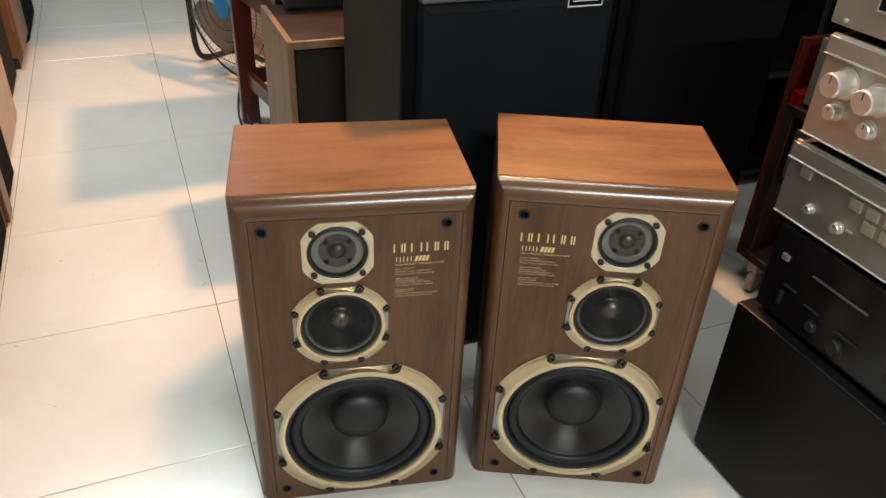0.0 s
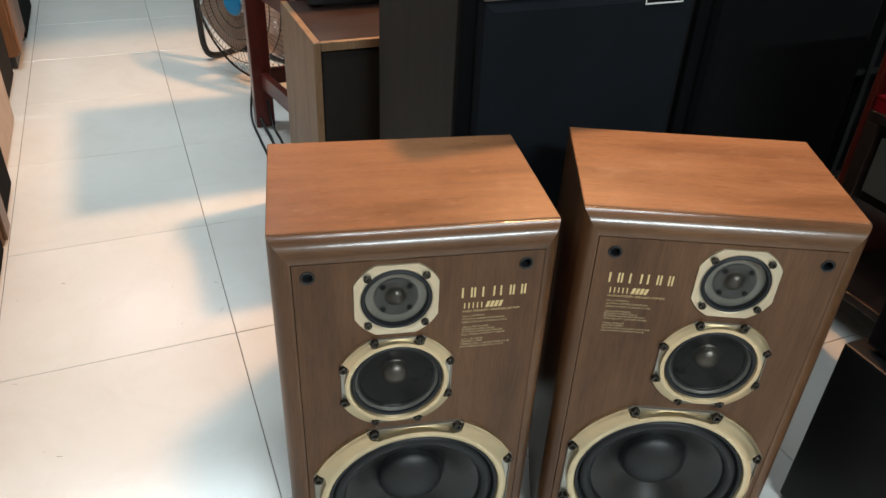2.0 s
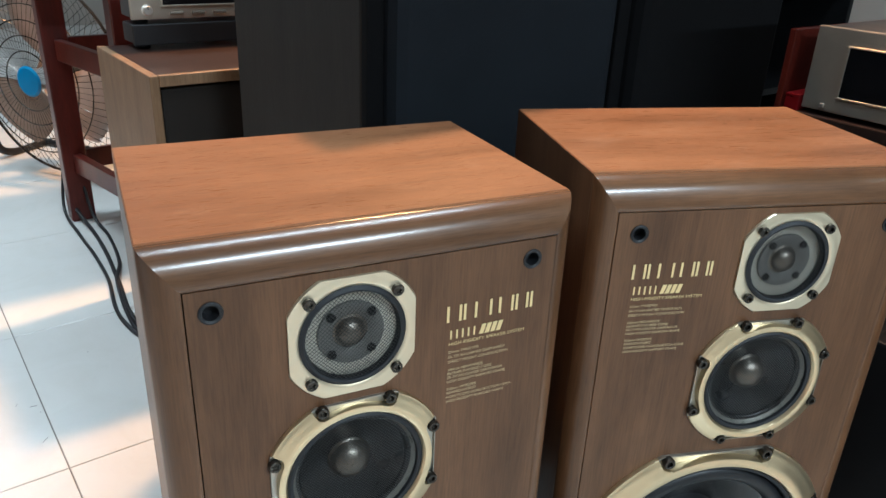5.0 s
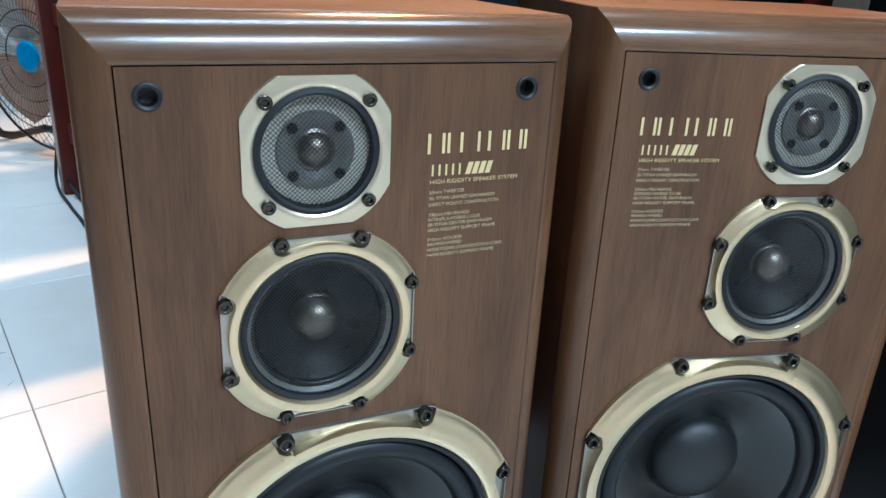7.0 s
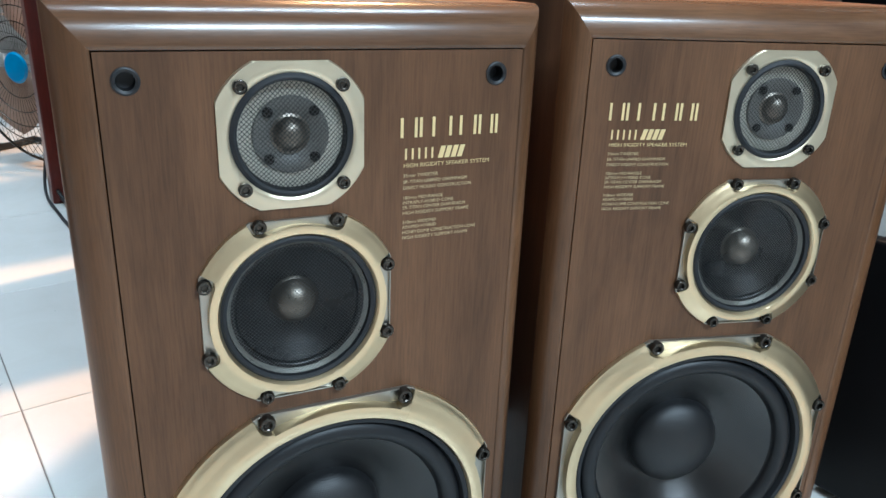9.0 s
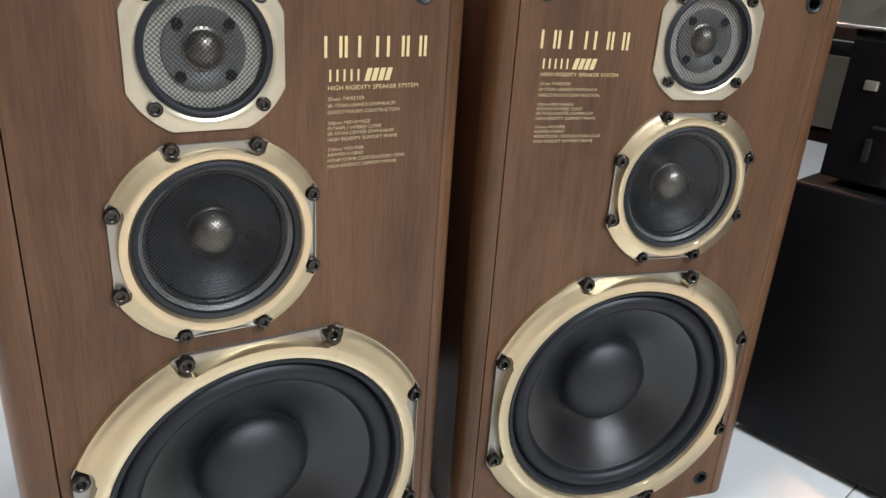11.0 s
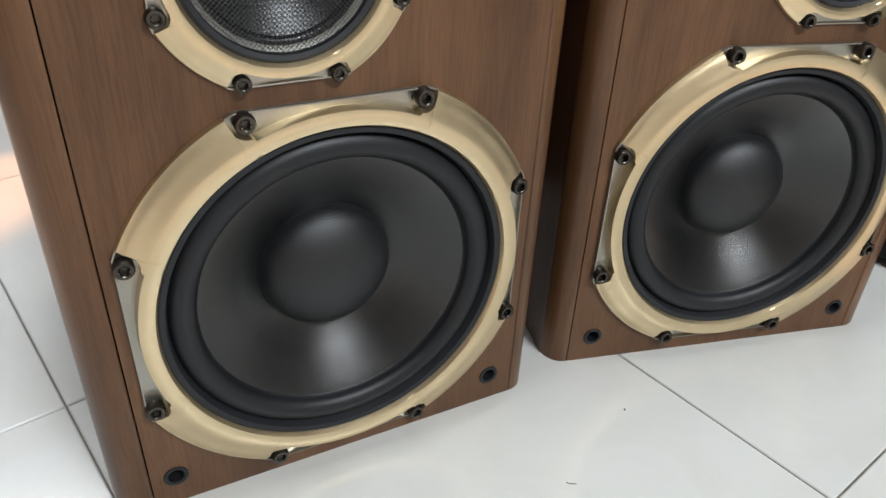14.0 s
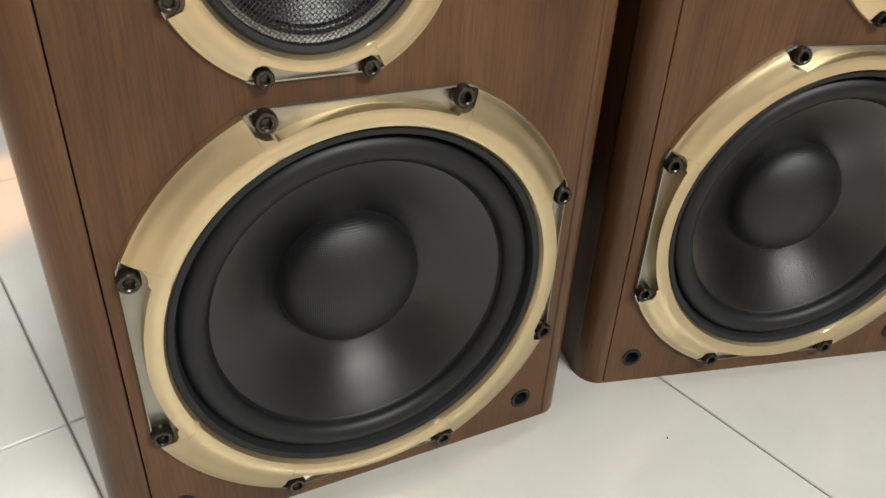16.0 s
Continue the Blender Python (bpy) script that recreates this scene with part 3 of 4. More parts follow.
def loudspeaker(m, H, D, BZ, mirror, label):
    s = -1 if mirror else 1
    lift = 0.004 if mirror else 0.0
    up = lift - BASE
    bl, br = STILES[::s]
    sp = thing("loudspeaker", m, label, "loudspeaker", "pair of walnut loudspeakers")
    body = part("cabinet", cabinet_body(H, D), wood_side, sp)
    part("top_panel", box(-W + 0.0003, W - 0.0003, LIP + 0.0005, D - 0.0003, H - 0.004, H + 0.0012, 0.001, 1), wood_top_lit, sp, "walnut veneered top, coloured orange-brown for warm lamp light, with light scuffs")
    for kind in ("top", "left", "right"):
        part("moulding", moulding(kind, H, BZ, bl, br), wood_rail if kind == "top" else wood_stile, sp, "rounded glossy walnut edge moulding", smooth=True)
    tx, mx, wx = -0.0310 * s, -0.0295 * s, 0.0015 * s
    tz, mz, wz = 0.5900 + 2 * lift, 0.4390 + lift, 0.1788 + lift / 2
    holes = [(tx, tz, 0.052), (mx, mz, 0.0725), (wx, wz, 0.148)] + [(x, z, 0.0098) for x in (-0.15, 0.15) for z in (0.6635 + up, 0.0305)]
    panel = part("baffle", baffle_panel(holes, BZ, bl, br), wood_baffle, sp, "dark walnut veneered front board")
    tweeter(sp, tx, tz)
    midrange(sp, mx, mz)
    woofer(sp, wx, wz)
    for x in (-0.15, 0.15):
        for z in (0.6635 + up, 0.0305):
            put("grille_socket", mesh_once("grille_socket", lambda: lathe([(0.0103, 0.0005), (0.0101, -0.0010), (0.0088, -0.0015), (0.0068, -0.0006), (0.0064, 0.012), (0.0, 0.0125)], 28), black_plastic, True), black_plastic, sp, "black plastic grille socket", m=pose(x, 0, z))
    x = -0.1515 if mirror else 0.061
    wordmark(panel, x, up)
    lettering("HIGH RIGIDITY SPEAKER SYSTEM", x + 0.003, 0.5852 + up, 0.0036, 0.083, pale_gold, panel)
    for text, z, width in PRINT:
        lettering(text, x + 0.003, z - 0.0155 + up, 0.0030, width, print_gold, panel)
    return sp


speaker_near = loudspeaker(pose(0, 0, BASE), 0.692, 0.294, 0.657, False, "dark walnut three-way loudspeaker with champagne driver rings, standing on the tiles")
speaker_far = loudspeaker(pose(0.4285, -0.0295, BASE, 0, 0, -13.9), 0.699, 0.290, 0.6645, True, "dark walnut three-way loudspeaker with mirrored drivers, standing on the tiles")

# ---- big black speakers behind ----


def tall_speaker(u, label, grille):
    sp = thing("tall_loudspeaker", room(u, 0.395), label, "loudspeaker", "tall black loudspeakers")
    part("cabinet", box(0, 0.482, 0, 0.43, 0, 0.9570, 0.004), wood_grey, sp, "grey-brown vinyl cabinet")
    part("front_frame", box(0.0, 0.482, -0.016, 0, 0, 0.9570, 0.003), grille_black, sp, "black front frame")
    bm = box(0.026, 0.466, -0.046, -0.017, 0.02, 0.8860, 0)
    front = [e for e in bm.edges if all(v.co.y < -0.04 for v in e.verts)]
    bmesh.ops.bevel(bm, geom=front, offset=0.02, segments=2, profile=0.5, affect="EDGES")
    g = part("grille", bm, grille, sp, "stretched cloth grille")
    # separate pale strip: the lit bevel at the grille's top, put into colour
    part("grille_edge", box(0.027, 0.465, -0.0435, -0.018, 0.8835, 0.8990, 0.005, 2), lit_edge_grey, g, "worn upper bevel, coloured grey for the light on it")
    badge = part("badge", box(0.345, 0.428, -0.0485, -0.046, 0.8620, 0.8860, 0.0005, 1), black_gloss, sp, "small black badge with a silver rim")
    for b in ((0.345, 0.428, 0.8840, 0.8865), (0.345, 0.428, 0.8615, 0.8640), (0.345, 0.347, 0.8615, 0.8865), (0.426, 0.428, 0.8615, 0.8865)):
        part("rim", box(b[0], b[1], -0.0495, -0.0486, b[2], b[3], 0), print_white, badge)
    part("mark", box(0.356, 0.417, -0.0490, -0.0486, 0.8725, 0.8745, 0), print_white, badge)
    return sp


tall_speaker(0.213, "tall black loudspeaker with a blue-black cloth grille", grille_blue)
tall_speaker(0.712, "tall black loudspeaker with a plain black grille", grille_black)

# ---- wooden box speaker, receiver and red rack behind ----


def tan_speaker():
    sp = thing("bookcase_loudspeaker", room(0.1, 0.985), "tan veneered loudspeaker with a dark grille, standing on the floor", "loudspeaker")
    w, d, h, t = 0.40, 0.38, 0.627, 0.018
    part("side_panel", box(0, t, 0, d, 0, h), wood_tan, sp)
    part("side_panel", box(w - t, w, 0, d, 0, h), wood_tan, sp)
    part("top_panel", box(t, w - t, 0.0, d, h - t, h - 0.001), wood_dark_top, sp, "dark worn top board")
    part("bottom_panel", box(t, w - t, 0, d, 0.002, t), wood_tan, sp)
    part("back_panel", box(t, w - t, d - 0.02, d - 0.002, t, h - t), black_case, sp)
    part("edge_strip", box(t, w - t, -0.002, 0.012, h - 0.022, h + 0.0005), wood_tan, sp, "pale edge strip")
    part("grille", box(t + 0.004, w - t - 0.004, 0.012, 0.03, t + 0.01, h - 0.028, 0.006), grille_brown, sp, "dark recessed cloth grille")


tan_speaker()


def receiver(m, name, label, w, d, h, face, knobs=(), buttons=(), window=None, case=case_grey, group="stacked hifi units", ledge=0.0):
    """A hi-fi unit: case, faceplate, feet, knobs and keys. Its front looks to -y and its left foot is the origin."""
    r = thing(name, m, label, "hifi unit", group)
    f = 0.012
    part("case", box(0.004, w - 0.004, 0.006, d, f, h - 0.002, 0.003), case, r)
    front = part("faceplate", box(0, w, -0.002, 0.008, f - 0.002, h, 0.0025), face, r)
    if ledge:
        part("header", box(0.002, w - 0.002, -0.008, -0.0015, ledge, h - 0.003, 0.0015), face, front, "raised header strip")
        part("trim", box(0.001, w - 0.001, -0.0105, -0.0015, ledge - 0.0032, ledge - 0.0004, 0.0008, 1), chrome, front, "bright metal line")
        part("trim", box(0.001, w - 0.001, -0.005, -0.0015, f, f + 0.003, 0.0008, 1), chrome, front, "bright metal line")
    for x in (0.03, w - 0.03):
        for y in (0.04, d - 0.04):
            part("foot", lathe([(0, 0.0), (0.016, 0.0), (0.018, f + 0.001), (0, f + 0.001)], 20), black_plastic, r, m=pose(x, y, 0, 90) @ pose(0, 0, 0))
    for x, z, rad, long_, mat in knobs:
        k = part("knob", lathe([(rad * 1.25, -0.002), (rad * 1.25, -0.004), (rad, -0.0045), (rad * 0.96, -long_ + 0.002), (rad * 0.86, -long_), (0, -long_)], 28), mat, r, smooth=False, m=pose(x, 0, z))
        part("pointer", box(-0.0008, 0.0008, -long_ - 0.0006, -long_ + 0.001, rad * 0.2, rad * 0.8, 0), black_plastic, k)
    for x, z, bw, bh, mat in buttons:
        part("button", box(x - bw / 2, x + bw / 2, -0.007, -0.001, z - bh / 2, z + bh / 2, 0.0012), mat, front)
    if window:
        x0, x1, z0, z1 = window
        part("window", box(x0, x1, -0.0045, -0.001, z0, z1, 0.001), black_gloss, front, "black glass window")
        e = 0.004
        for b in ((x0 - e, x1 + e, z0 - e, z0), (x0 - e, x1 + e, z1, z1 + e), (x0 - e, x0, z0, z1), (x1, x1 + e, z0, z1)):
            part("trim", box(b[0], b[1], -0.006, -0.001, b[2], b[3], 0.0008, 1), silver, front)
    return r


receiver(room(0.158, 1.272, 0.6265), "hifi_unit", "low black hifi unit lying on the tan loudspeaker", 0.40, 0.09, 0.056, black_case, (), (), None, black_case)
receiver(room(0.158, 1.27, 0.6825), "stereo_receiver", "silver stereo receiver on a low black unit", 0.42, 0.09, 0.085, silver,
         [(0.035, 0.030, 0.010, 0.012, chrome)], [(0.10 + 0.05 * i, 0.022, 0.03, 0.006, silver_dark) for i in range(5)], (0.07, 0.36, 0.040, 0.068))


def red_rack():
    r = thing("wooden_stand", room(0.035, 1.47), "red-stained wooden stand of square posts and rails", "stand")
    w, d, h = 0.62, 0.56, 0.857
    legs = {"a": (0.13, 0.0), "b": (w - 0.07, 0.0), "c": (0.05, d - 0.10), "d": (w - 0.07, d - 0.058)}
    for x, y in legs.values():
        part("post", box(x, x + 0.07, y, y + 0.058, 0, h - 0.045, 0.004), wood_red, r)
    part("top_board", box(-0.015, w, -0.01, d, h - 0.044, h, 0.004), wood_red, r)

    def rail(p, q, z):
        (x0, y0), (x1, y1) = legs[p], legs[q]
        a, b = Vector((x0 + 0.035, y0 + 0.029, z)), Vector((x1 + 0.035, y1 + 0.029, z))
        n = (b - a).normalized()
        a, b = a + n * 0.036, b - n * 0.036
        bm = box(0, (b - a).length, -0.012, 0.012, 0, 0.06, 0.003)
        part("rail", bm, wood_red, r, m=Matrix.LocRotScale(a, n.to_track_quat("X", "Z"), None))

    for z in (0.16, 0.50):
        for p, q in (("a", "b"), ("a", "c"), ("c", "d"), ("b", "d")):
            rail(p, q, z)


red_rack()


def floor_fan():
    f = thing("floor_fan", room(0.17, 2.40, 0, -58), "black floor fan with a wire cage and blue hub", "fan")
    zc, R = 0.360, 0.335
    # the fan looks to -y in its own axes
    bars = bmesh.new()
    for i in range(72):
        a = 2 * math.pi * i / 72
        line = [(r * math.cos(a), y, zc + r * math.sin(a)) for r, y in ((0.045, -0.085), (0.15, -0.080), (0.25, -0.062), (R, -0.012))]
        tube(line, 0.0009, 4, bars)
    for r, y in ((0.045, -0.085), (0.10, -0.084), (0.15, -0.081), (0.20, -0.074), (0.25, -0.063), (R, -0.012)):
        tube([(r * math.cos(2 * math.pi * i / 48), y, zc + r * math.sin(2 * math.pi * i / 48)) for i in range(48)], 0.0022, 5, bars, True)
    cage = part("front_cage", bars, screw_black, f, "black wire guard")
    cage["kind"] = "stuff"
    back = bmesh.new()
    for i in range(48):
        a = 2 * math.pi * i / 48
        tube([(r * math.cos(a), y, zc + r * math.sin(a)) for r, y in ((0.07, 0.115), (0.22, 0.09), (R, -0.008))], 0.0009, 4, back)
    tube([(R * math.cos(2 * math.pi * i / 48), -0.008, zc + R * math.sin(2 * math.pi * i / 48)) for i in range(48)], 0.005, 6, back, True)
    part("back_cage", back, screw_black, f, "black wire guard")
    part("hub_label", lathe([(0, -0.092), (0.045, -0.091), (0.052, -0.086), (0.050, -0.083)], 32), blue_label, cage, "round blue hub label", m=pose(0, 0, zc))
    part("motor", lathe([(0, 0.02), (0.05, 0.022), (0.062, 0.05), (0.06, 0.13), (0.04, 0.16), (0, 0.165)], 32), black_plastic, f, smooth=True, m=pose(0, 0, zc))
    for i in range(3):
        bm = bmesh.new()
        rows = []
        for k in range(7):
            q = k / 6
            r = 0.04 + 0.25 * q
            half = 0.35 + 0.30 * math.sin(math.pi * min(1, q * 0.8 + 0.15))
            rows.append([bm.verts.new((r * math.cos(a), -0.01 + 0.05 * (a / half) * (1 - 0.5 * q), r * math.sin(a))) for a in [half * (j / 4 - 1) for j in range(9)]])
        for a, b in zip(rows, rows[1:]):
            for j in range(8):
                bm.faces.new((a[j], a[j + 1], b[j + 1], b[j]))
        bmesh.ops.solidify(bm, geom=bm.faces[:], thickness=0.002)
        part("blade", bm, fan_blade, f, smooth=True, m=pose(0, 0, zc) @ pose(0, 0, 0, 0, 120 * i + 20, 0))
    # bent tube stand: two uprights joined by a loop on the floor
    s = R + 0.03
    path = smooth_line([(-s, 0.02, zc + 0.02), (-s, 0.02, 0.25), (-s, 0.03, 0.07), (-s, 0.09, 0.016), (-s, 0.25, 0.016)], 8)
    part("stand", tube(path, 0.014, 10), black_plastic, f, "bent black tube stand", smooth=True)
    path = smooth_line([(s, 0.02, zc + 0.02), (s, 0.02, 0.25), (s, 0.03, 0.07), (s, 0.09, 0.016), (s, 0.25, 0.016)], 8)
    part("stand", tube(path, 0.014, 10), black_plastic, f, "bent black tube stand", smooth=True)
    part("stand", tube([(-s, 0.25, 0.016), (s, 0.25, 0.016)], 0.012, 10), black_plastic, f, smooth=True)


floor_fan()

# ---- stacks of amplifiers ----


def black_box():
    b = thing("subwoofer_cabinet", room(0.738, -0.132, 0, -90), "large black ash cabinet under the stacked units", "cabinet")
    part("cabinet", box(0, 0.56, 0, 0.42, 0.012, 0.405, 0.004), black_ash, b)
    for x in (0.05, 0.51):
        for y in (0.05, 0.37):
            part("foot", lathe([(0, 0.0), (0.02, 0.0), (0.02, 0.013), (0, 0.013)], 20), black_plastic, b, m=pose(x, y, 0, 90))


black_box()
# the stack faces the aisle: local x runs towards the camera side, local -y to the aisle
receiver(room(0.763, -0.153, 0.405, -90), "cassette_deck", "glossy black cassette deck on the black cabinet", 0.44, 0.32, 0.19, black_gloss,
         [(0.30, 0.06, 0.014, 0.012, black_plastic), (0.13, 0.045, 0.010, 0.010, black_plastic), (0.185, 0.040, 0.016, 0.010, black_plastic)], [(0.035, 0.135, 0.016, 0.012, silver), (0.065, 0.085, 0.030, 0.004, black_case), (0.12, 0.075, 0.034, 0.004, black_case), (0.20, 0.070, 0.045, 0.004, black_case), (0.16, 0.135, 0.12, 0.003, case_grey), (0.05, 0.055, 0.008, 0.03, black_plastic)],
         None, black_case)
receiver(room(0.765, -0.125, 0.595, -90), "amplifier", "smoked silver amplifier with small round knobs", 0.44, 0.34, 0.154, silver_dark,
         [(0.074, 0.052, 0.0085, 0.014, chrome), (0.137, 0.050, 0.0095, 0.014, chrome), (0.30, 0.07, 0.022, 0.02, chrome)],
         [(0.045, 0.108, 0.022, 0.020, silver)] + [(0.155 + 0.034 * i, 0.103, 0.024, 0.020, silver) for i in range(3)] + [(0.190 + 0.034 * i, 0.077, 0.024, 0.020, silver) for i in range(2)] + [(0.16, 0.055, 0.012, 0.004, silver)], ledge=0.124)
receiver(room(0.769, -0.125, 0.750, -90), "integrated_amplifier", "silver amplifier with large and small chrome knobs", 0.44, 0.34, 0.185, silver,
         [(0.056, 0.118, 0.021, 0.040, chrome), (0.121, 0.114, 0.021, 0.040, chrome), (0.055, 0.070, 0.013, 0.022, chrome), (0.122, 0.065, 0.013, 0.016, chrome), (0.20, 0.118, 0.019, 0.022, chrome), (0.31, 0.10, 0.03, 0.026, chrome)],
         [(0.040, 0.172, 0.016, 0.005, red_lens)], ledge=0.155)
receiver(room(0.773, -0.110, 0.937, -90), "tuner", "silver tuner at the top of the stack", 0.44, 0.32, 0.13, silver,
         [(0.34, 0.06, 0.026, 0.02, chrome)], [(0.03, 0.02, 0.006, 0.006, chrome)], (0.08, 0.28, 0.05, 0.10))

# the further stack, behind a red post with a caster trolley
receiver(room(1.280, 0.315, 0.367, -90), "amplifier", "dark silver amplifier with small knobs in the further stack", 0.43, 0.34, 0.150, silver_dark,
         [(0.085, 0.048, 0.010, 0.016, chrome), (0.135, 0.046, 0.010, 0.016, chrome)], [(0.055, 0.095, 0.026, 0.006, silver)])
receiver(room(1.280, 0.322, 0.572, -90), "power_amplifier", "silver power amplifier with a black meter window", 0.43, 0.34, 0.182, silver,
         [], [(0.045, 0.022, 0.009, 0.009, chrome)], (0.075, 0.36, 0.045, 0.145))


def trolley():
    t = thing("equipment_trolley", room(1.265, -0.14), "dark wooden equipment trolley on casters", "trolley")
    part("board", box(0.0, 0.44, 0, 0.50, 0.10, 0.125, 0.003), wood_dark_top, t)
    part("shelf", box(0.036, 0.404, 0, 0.50, 0.342, 0.367, 0.003), wood_dark_top, t)
    part("shelf", box(0.0, 0.44, 0, 0.50, 0.547, 0.572, 0.003), wood_dark_top, t)
    part("end_panel", box(0.0, 0.44, 0.502, 0.516, 0.10, 0.74, 0.002), wood_red, t, "dark red end board")
    for x in (0.0, 0.405):
        for y in (0.0, 0.465):
            part("post", box(x, x + 0.035, y, y + 0.035, 0.125, 0.547, 0.003), wood_dark_top, t)
    for x in (0.03, 0.40):
        for y in (0.06, 0.45):
            c = part("caster", box(x - 0.016, x + 0.016, y - 0.012, y + 0.02, 0.06, 0.10, 0.002), chrome, t, "steel caster fork with a nylon wheel")
            part("wheel", lathe([(0, -0.012), (0.010, -0.013), (0.030, -0.012), (0.036, -0.008), (0.036, 0.008), (0.030, 0.012), (0.010, 0.013), (0, 0.012)], 28), caster_tyre, c, smooth=True, m=pose(x, y, 0.036, 0, 0, 20))


trolley()


def carton():
    # added red block; it stands in for a red glow on the dark-red post
    c = thing("carton", room(1.268, 0.325, 0.572), "small red block on the trolley, added for a red glow on the dark post", "carton")
    part("body", box(0, 0.10, 0, 0.03, 0, 0.03, 0.001), red_lens, c)
    part("lid", box(-0.001, 0.101, -0.001, 0.031, 0.0302, 0.036, 0.001), red_lens, c)


carton()


def shelf_unit():
    c = thing("shelf_unit", room(1.24, 0.84), "wooden shelf unit behind the stacks, mostly coloured black for the shade there", "shelf")
    w, d, h = 1.25, 0.32, 1.62
    # black on these wooden panels paints in the shade behind the stacks
    part("back_panel", box(0, w, d - 0.014, d, 0.0, h, 0.002), black_ash, c)
    for x in (0.0, w / 2 - 0.012, w - 0.024):
        part("side_panel", box(x, x + 0.024, 0, d - 0.0145, 0, h, 0.002), wood_red if x == 0.0 else black_ash, c)
    for z in (0.05, 0.42, 0.80, 1.18, h - 0.03):
        for x0, x1 in ((0.0245, w / 2 - 0.0125), (w / 2 + 0.0125, w - 0.0245)):
            part("shelf", box(x0, x1, 0.006, d - 0.0145, z, z + 0.022, 0.002), black_ash, c)


shelf_unit()

# ---- row of cabinets along the aisle ----


def aisle_cabinet(v0, v1, h, mat, front, label, foot, inset):
    inset, v0, v1 = -0.285 + (inset + 0.285) * 0.978, -1.01 + (v0 + 1.01) * 0.978, -1.01 + (v1 + 1.01) * 0.978
    c = thing("floor_loudspeaker", room(inset, v1, 0, 90), label, "loudspeaker", "row of loudspeakers along the aisle")
    w = v1 - v0
    # local x runs back along the aisle (towards v0), local -y faces the aisle
    if foot:
        part("plinth", box(-w + 0.03, -0.03, 0.03, 0.3, 0, foot, 0.003), black_case, c)
    part("cabinet", box(-w, 0, 0.012, 0.34, foot, h, 0.004), mat, c)
    part("front", box(-w + 0.012, -0.012, 0.0, 0.0125, foot + 0.012, h - 0.012, 0.004), front, c)
    return c


aisle_cabinet(0.935, 1.36, 0.62, black_ash, grille_black, "black floor loudspeaker beside the aisle", 0.0, -0.746)
aisle_cabinet(1.385, 1.50, 0.70, wood_side, wood_side, "narrow brown cabinet between dark loudspeakers", 0.0, -0.738)
aisle_cabinet(1.52, 1.78, 0.66, black_ash, grille_black, "black floor loudspeaker with a dark grille", 0.0, -0.750)
aisle_cabinet(1.82, 2.34, 0.72, wood_orange, beige_panel, "orange-edged floor loudspeaker with a pale front board", 0.0, -0.772)
aisle_cabinet(2.37, 2.84, 0.80, wood_tan, grille_brown, "dark floor loudspeaker with a brown grille", 0.0, -0.800)
aisle_cabinet(2.90, 3.28, 0.85, wood_orange, wood_orange, "orange-brown veneered cabinet on a dark plinth", 0.06, -0.760)
aisle_cabinet(3.33, 3.90, 0.85, black_ash, grille_black, "black floor loudspeaker further down the aisle", 0.0, -0.770)


def cable(points, r, label):
    tagged(part("cable", tube(smooth_line(points, 10), r, 6), black_plastic, m=ROOM, smooth=True), label, "cable", "cables on the floor")


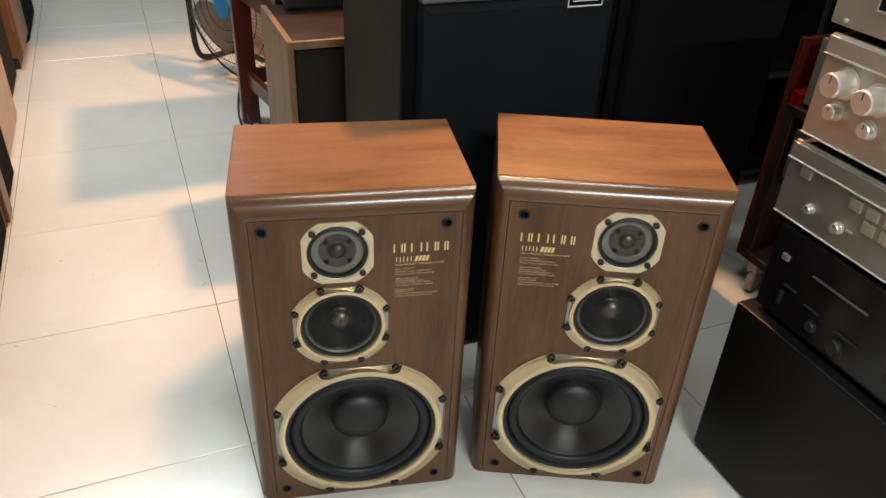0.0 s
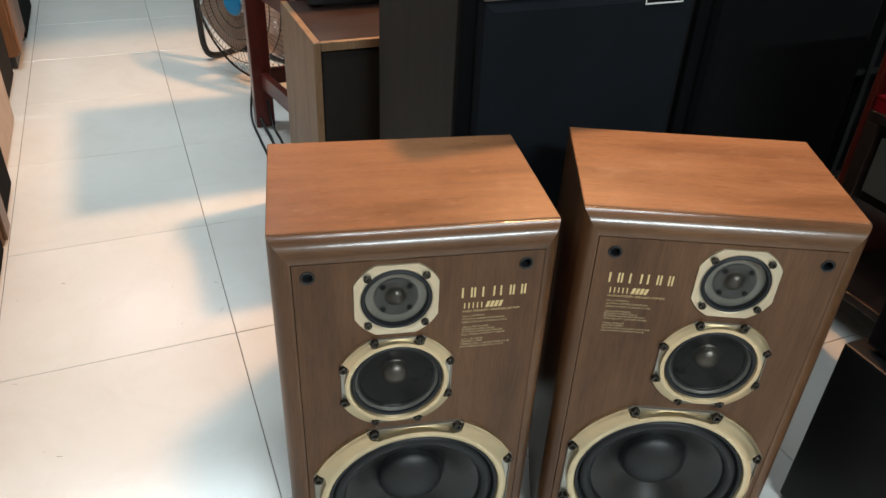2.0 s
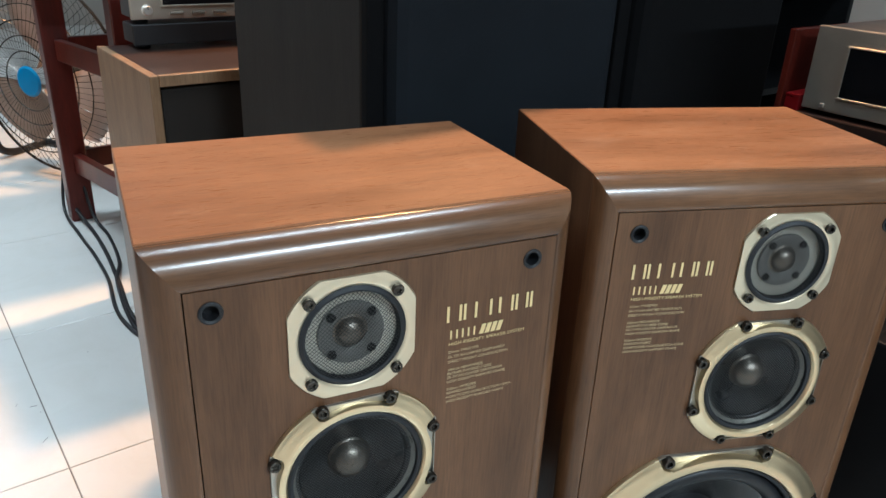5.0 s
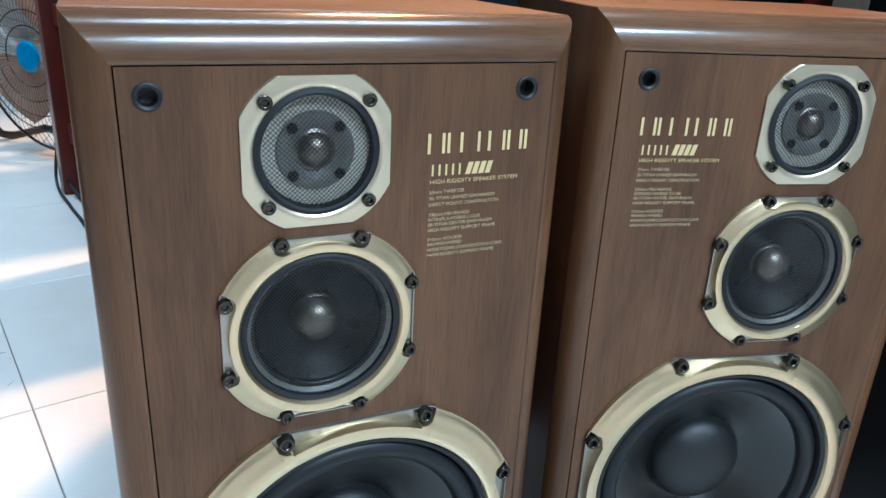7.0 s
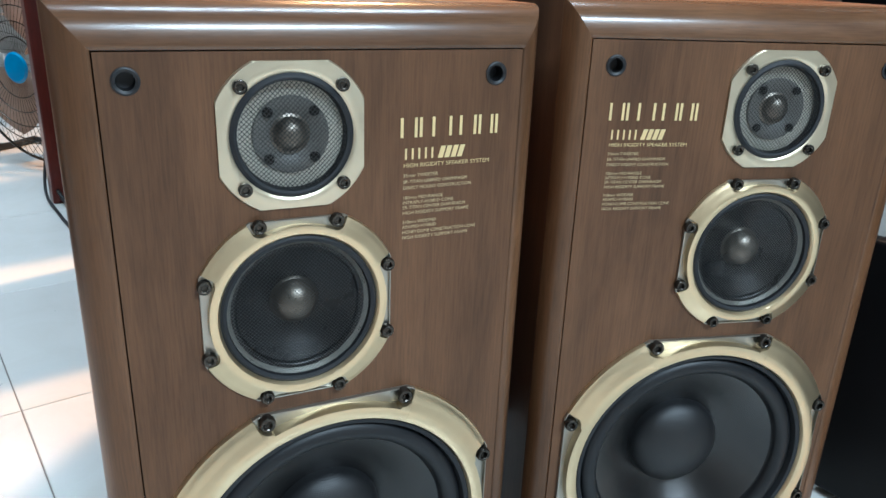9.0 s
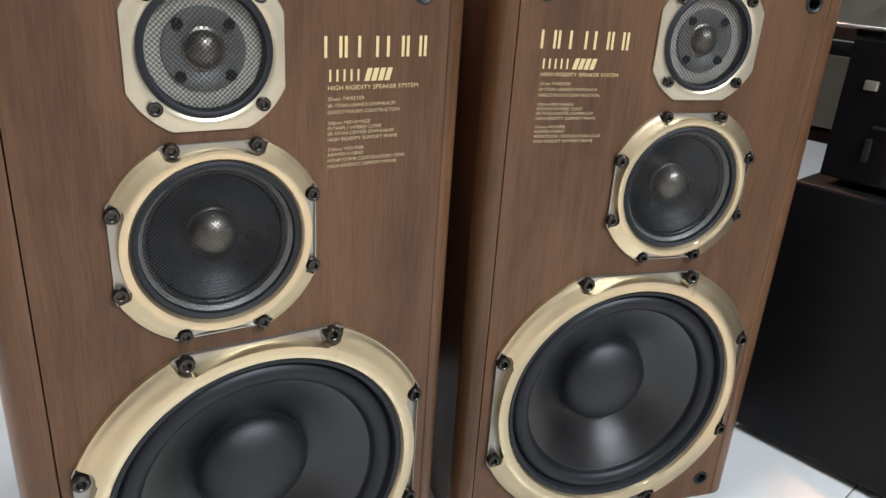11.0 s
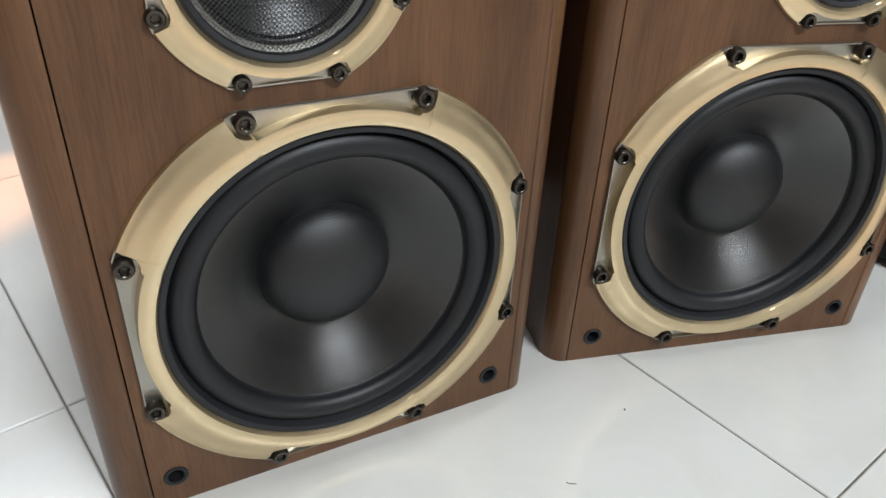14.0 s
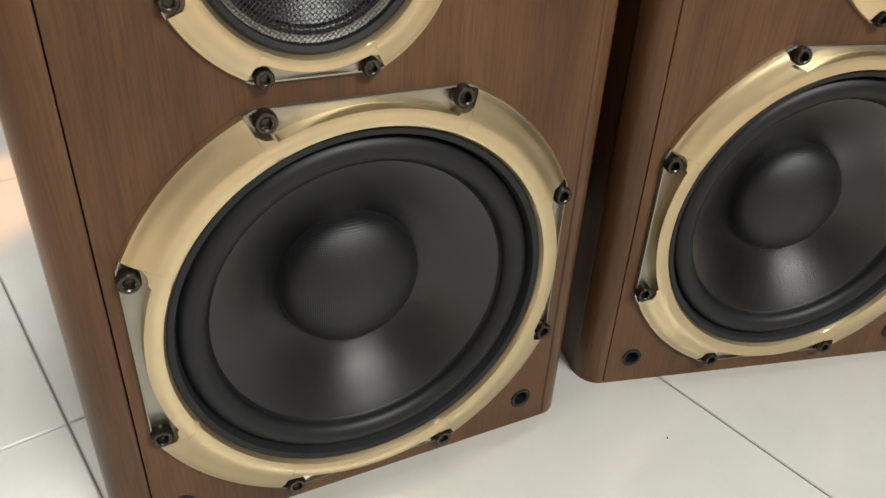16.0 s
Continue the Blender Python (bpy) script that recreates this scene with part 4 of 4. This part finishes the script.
cable([(0.12, 2.02, 0.22), (0.10, 1.96, 0.06), (0.115, 1.79, 0.006), (0.105, 1.62, 0.006), (0.085, 1.43, 0.006), (0.06, 1.20, 0.006), (0.10, 0.95, 0.006)], 0.006, "black cable hanging from the rack to the floor")
cable([(0.10, 2.03, 0.16), (0.075, 1.98, 0.03), (0.075, 1.80, 0.006), (0.075, 1.64, 0.006), (0.065, 1.45, 0.006), (0.035, 1.22, 0.006), (0.08, 0.95, 0.006)], 0.005, "thin black cable trailing over the tiles")
cable([(0.13, 2.00, 0.30), (0.135, 1.90, 0.05), (0.145, 1.75, 0.006), (0.12, 1.55, 0.006), (0.075, 1.40, 0.014), (0.05, 1.15, 0.006), (0.09, 0.92, 0.006)], 0.005, "thin black cable beside the stand")

# ---- floor tiles ----


# joints of the tiling across and along the aisle; the rows are not quite even
JOINTS_U = [-2.36, -1.81, -1.27, -0.731, -0.191, 0.311, 0.838, 1.37, 1.91, 2.45, 2.99]
JOINTS_V = [-2.92, -2.40, -1.88, -1.36, -0.836, -0.314, 0.203, 0.738, 1.277, 1.858, 2.395, 2.93, 3.47, 4.01, 4.55, 5.09, 5.63, 6.17]


def tile_mesh(w, d):
    bm = bmesh.new()
    bmesh.ops.create_cube(bm, size=1, matrix=Matrix.LocRotScale((0, 0, -0.004), None, (w, d, 0.008)))
    bmesh.ops.bevel(bm, geom=[e for e in bm.edges if all(v.co.z > -0.001 for v in e.verts)], offset=0.0012, segments=1, affect="EDGES")
    return bm


def lay_tiles():
    joint = 0.0019
    for u0, u1 in zip(JOINTS_U, JOINTS_U[1:]):
        for v0, v1 in zip(JOINTS_V, JOINTS_V[1:]):
            w, d = round(u1 - u0 - joint, 4), round(v1 - v0 - joint, 4)
            put("tile", mesh_once("tile_%g_%g" % (w, d), lambda: tile_mesh(w, d), tile_glaze, False), tile_glaze, floor, m=pose((u0 + u1) / 2, (v0 + v1) / 2, 0))


lay_tiles()


def dust():
    """Hairs and crumbs lying on the tiles in front of the pair."""
    bm = bmesh.new()
    rng = random.Random(5)
    for i in range(46):
        x, y, a = rng.uniform(-0.9, 0.9), rng.uniform(-0.75, 0.0) if i < 30 else rng.uniform(0.3, 1.2), rng.uniform(0, 6.3)
        if i >= 30:
            x = rng.uniform(-0.9, -0.28)
        long_ = rng.uniform(0.004, 0.016) if i % 3 == 0 else 0.0016
        bend = rng.uniform(-0.4, 0.4)
        pts = [(x + long_ * k * math.cos(a + bend * k), y + long_ * k * math.sin(a + bend * k), 0.0008) for k in (0, 0.33, 0.66, 1.0)]
        tube(pts, 0.0004 if i % 3 == 0 else 0.0007, 4, bm)
    tagged(part("dust", bm, case_grey, m=pose(0, 0, BASE)), "dark hairs and crumbs scattered on the tiles", "dust", kind="stuff")


dust()
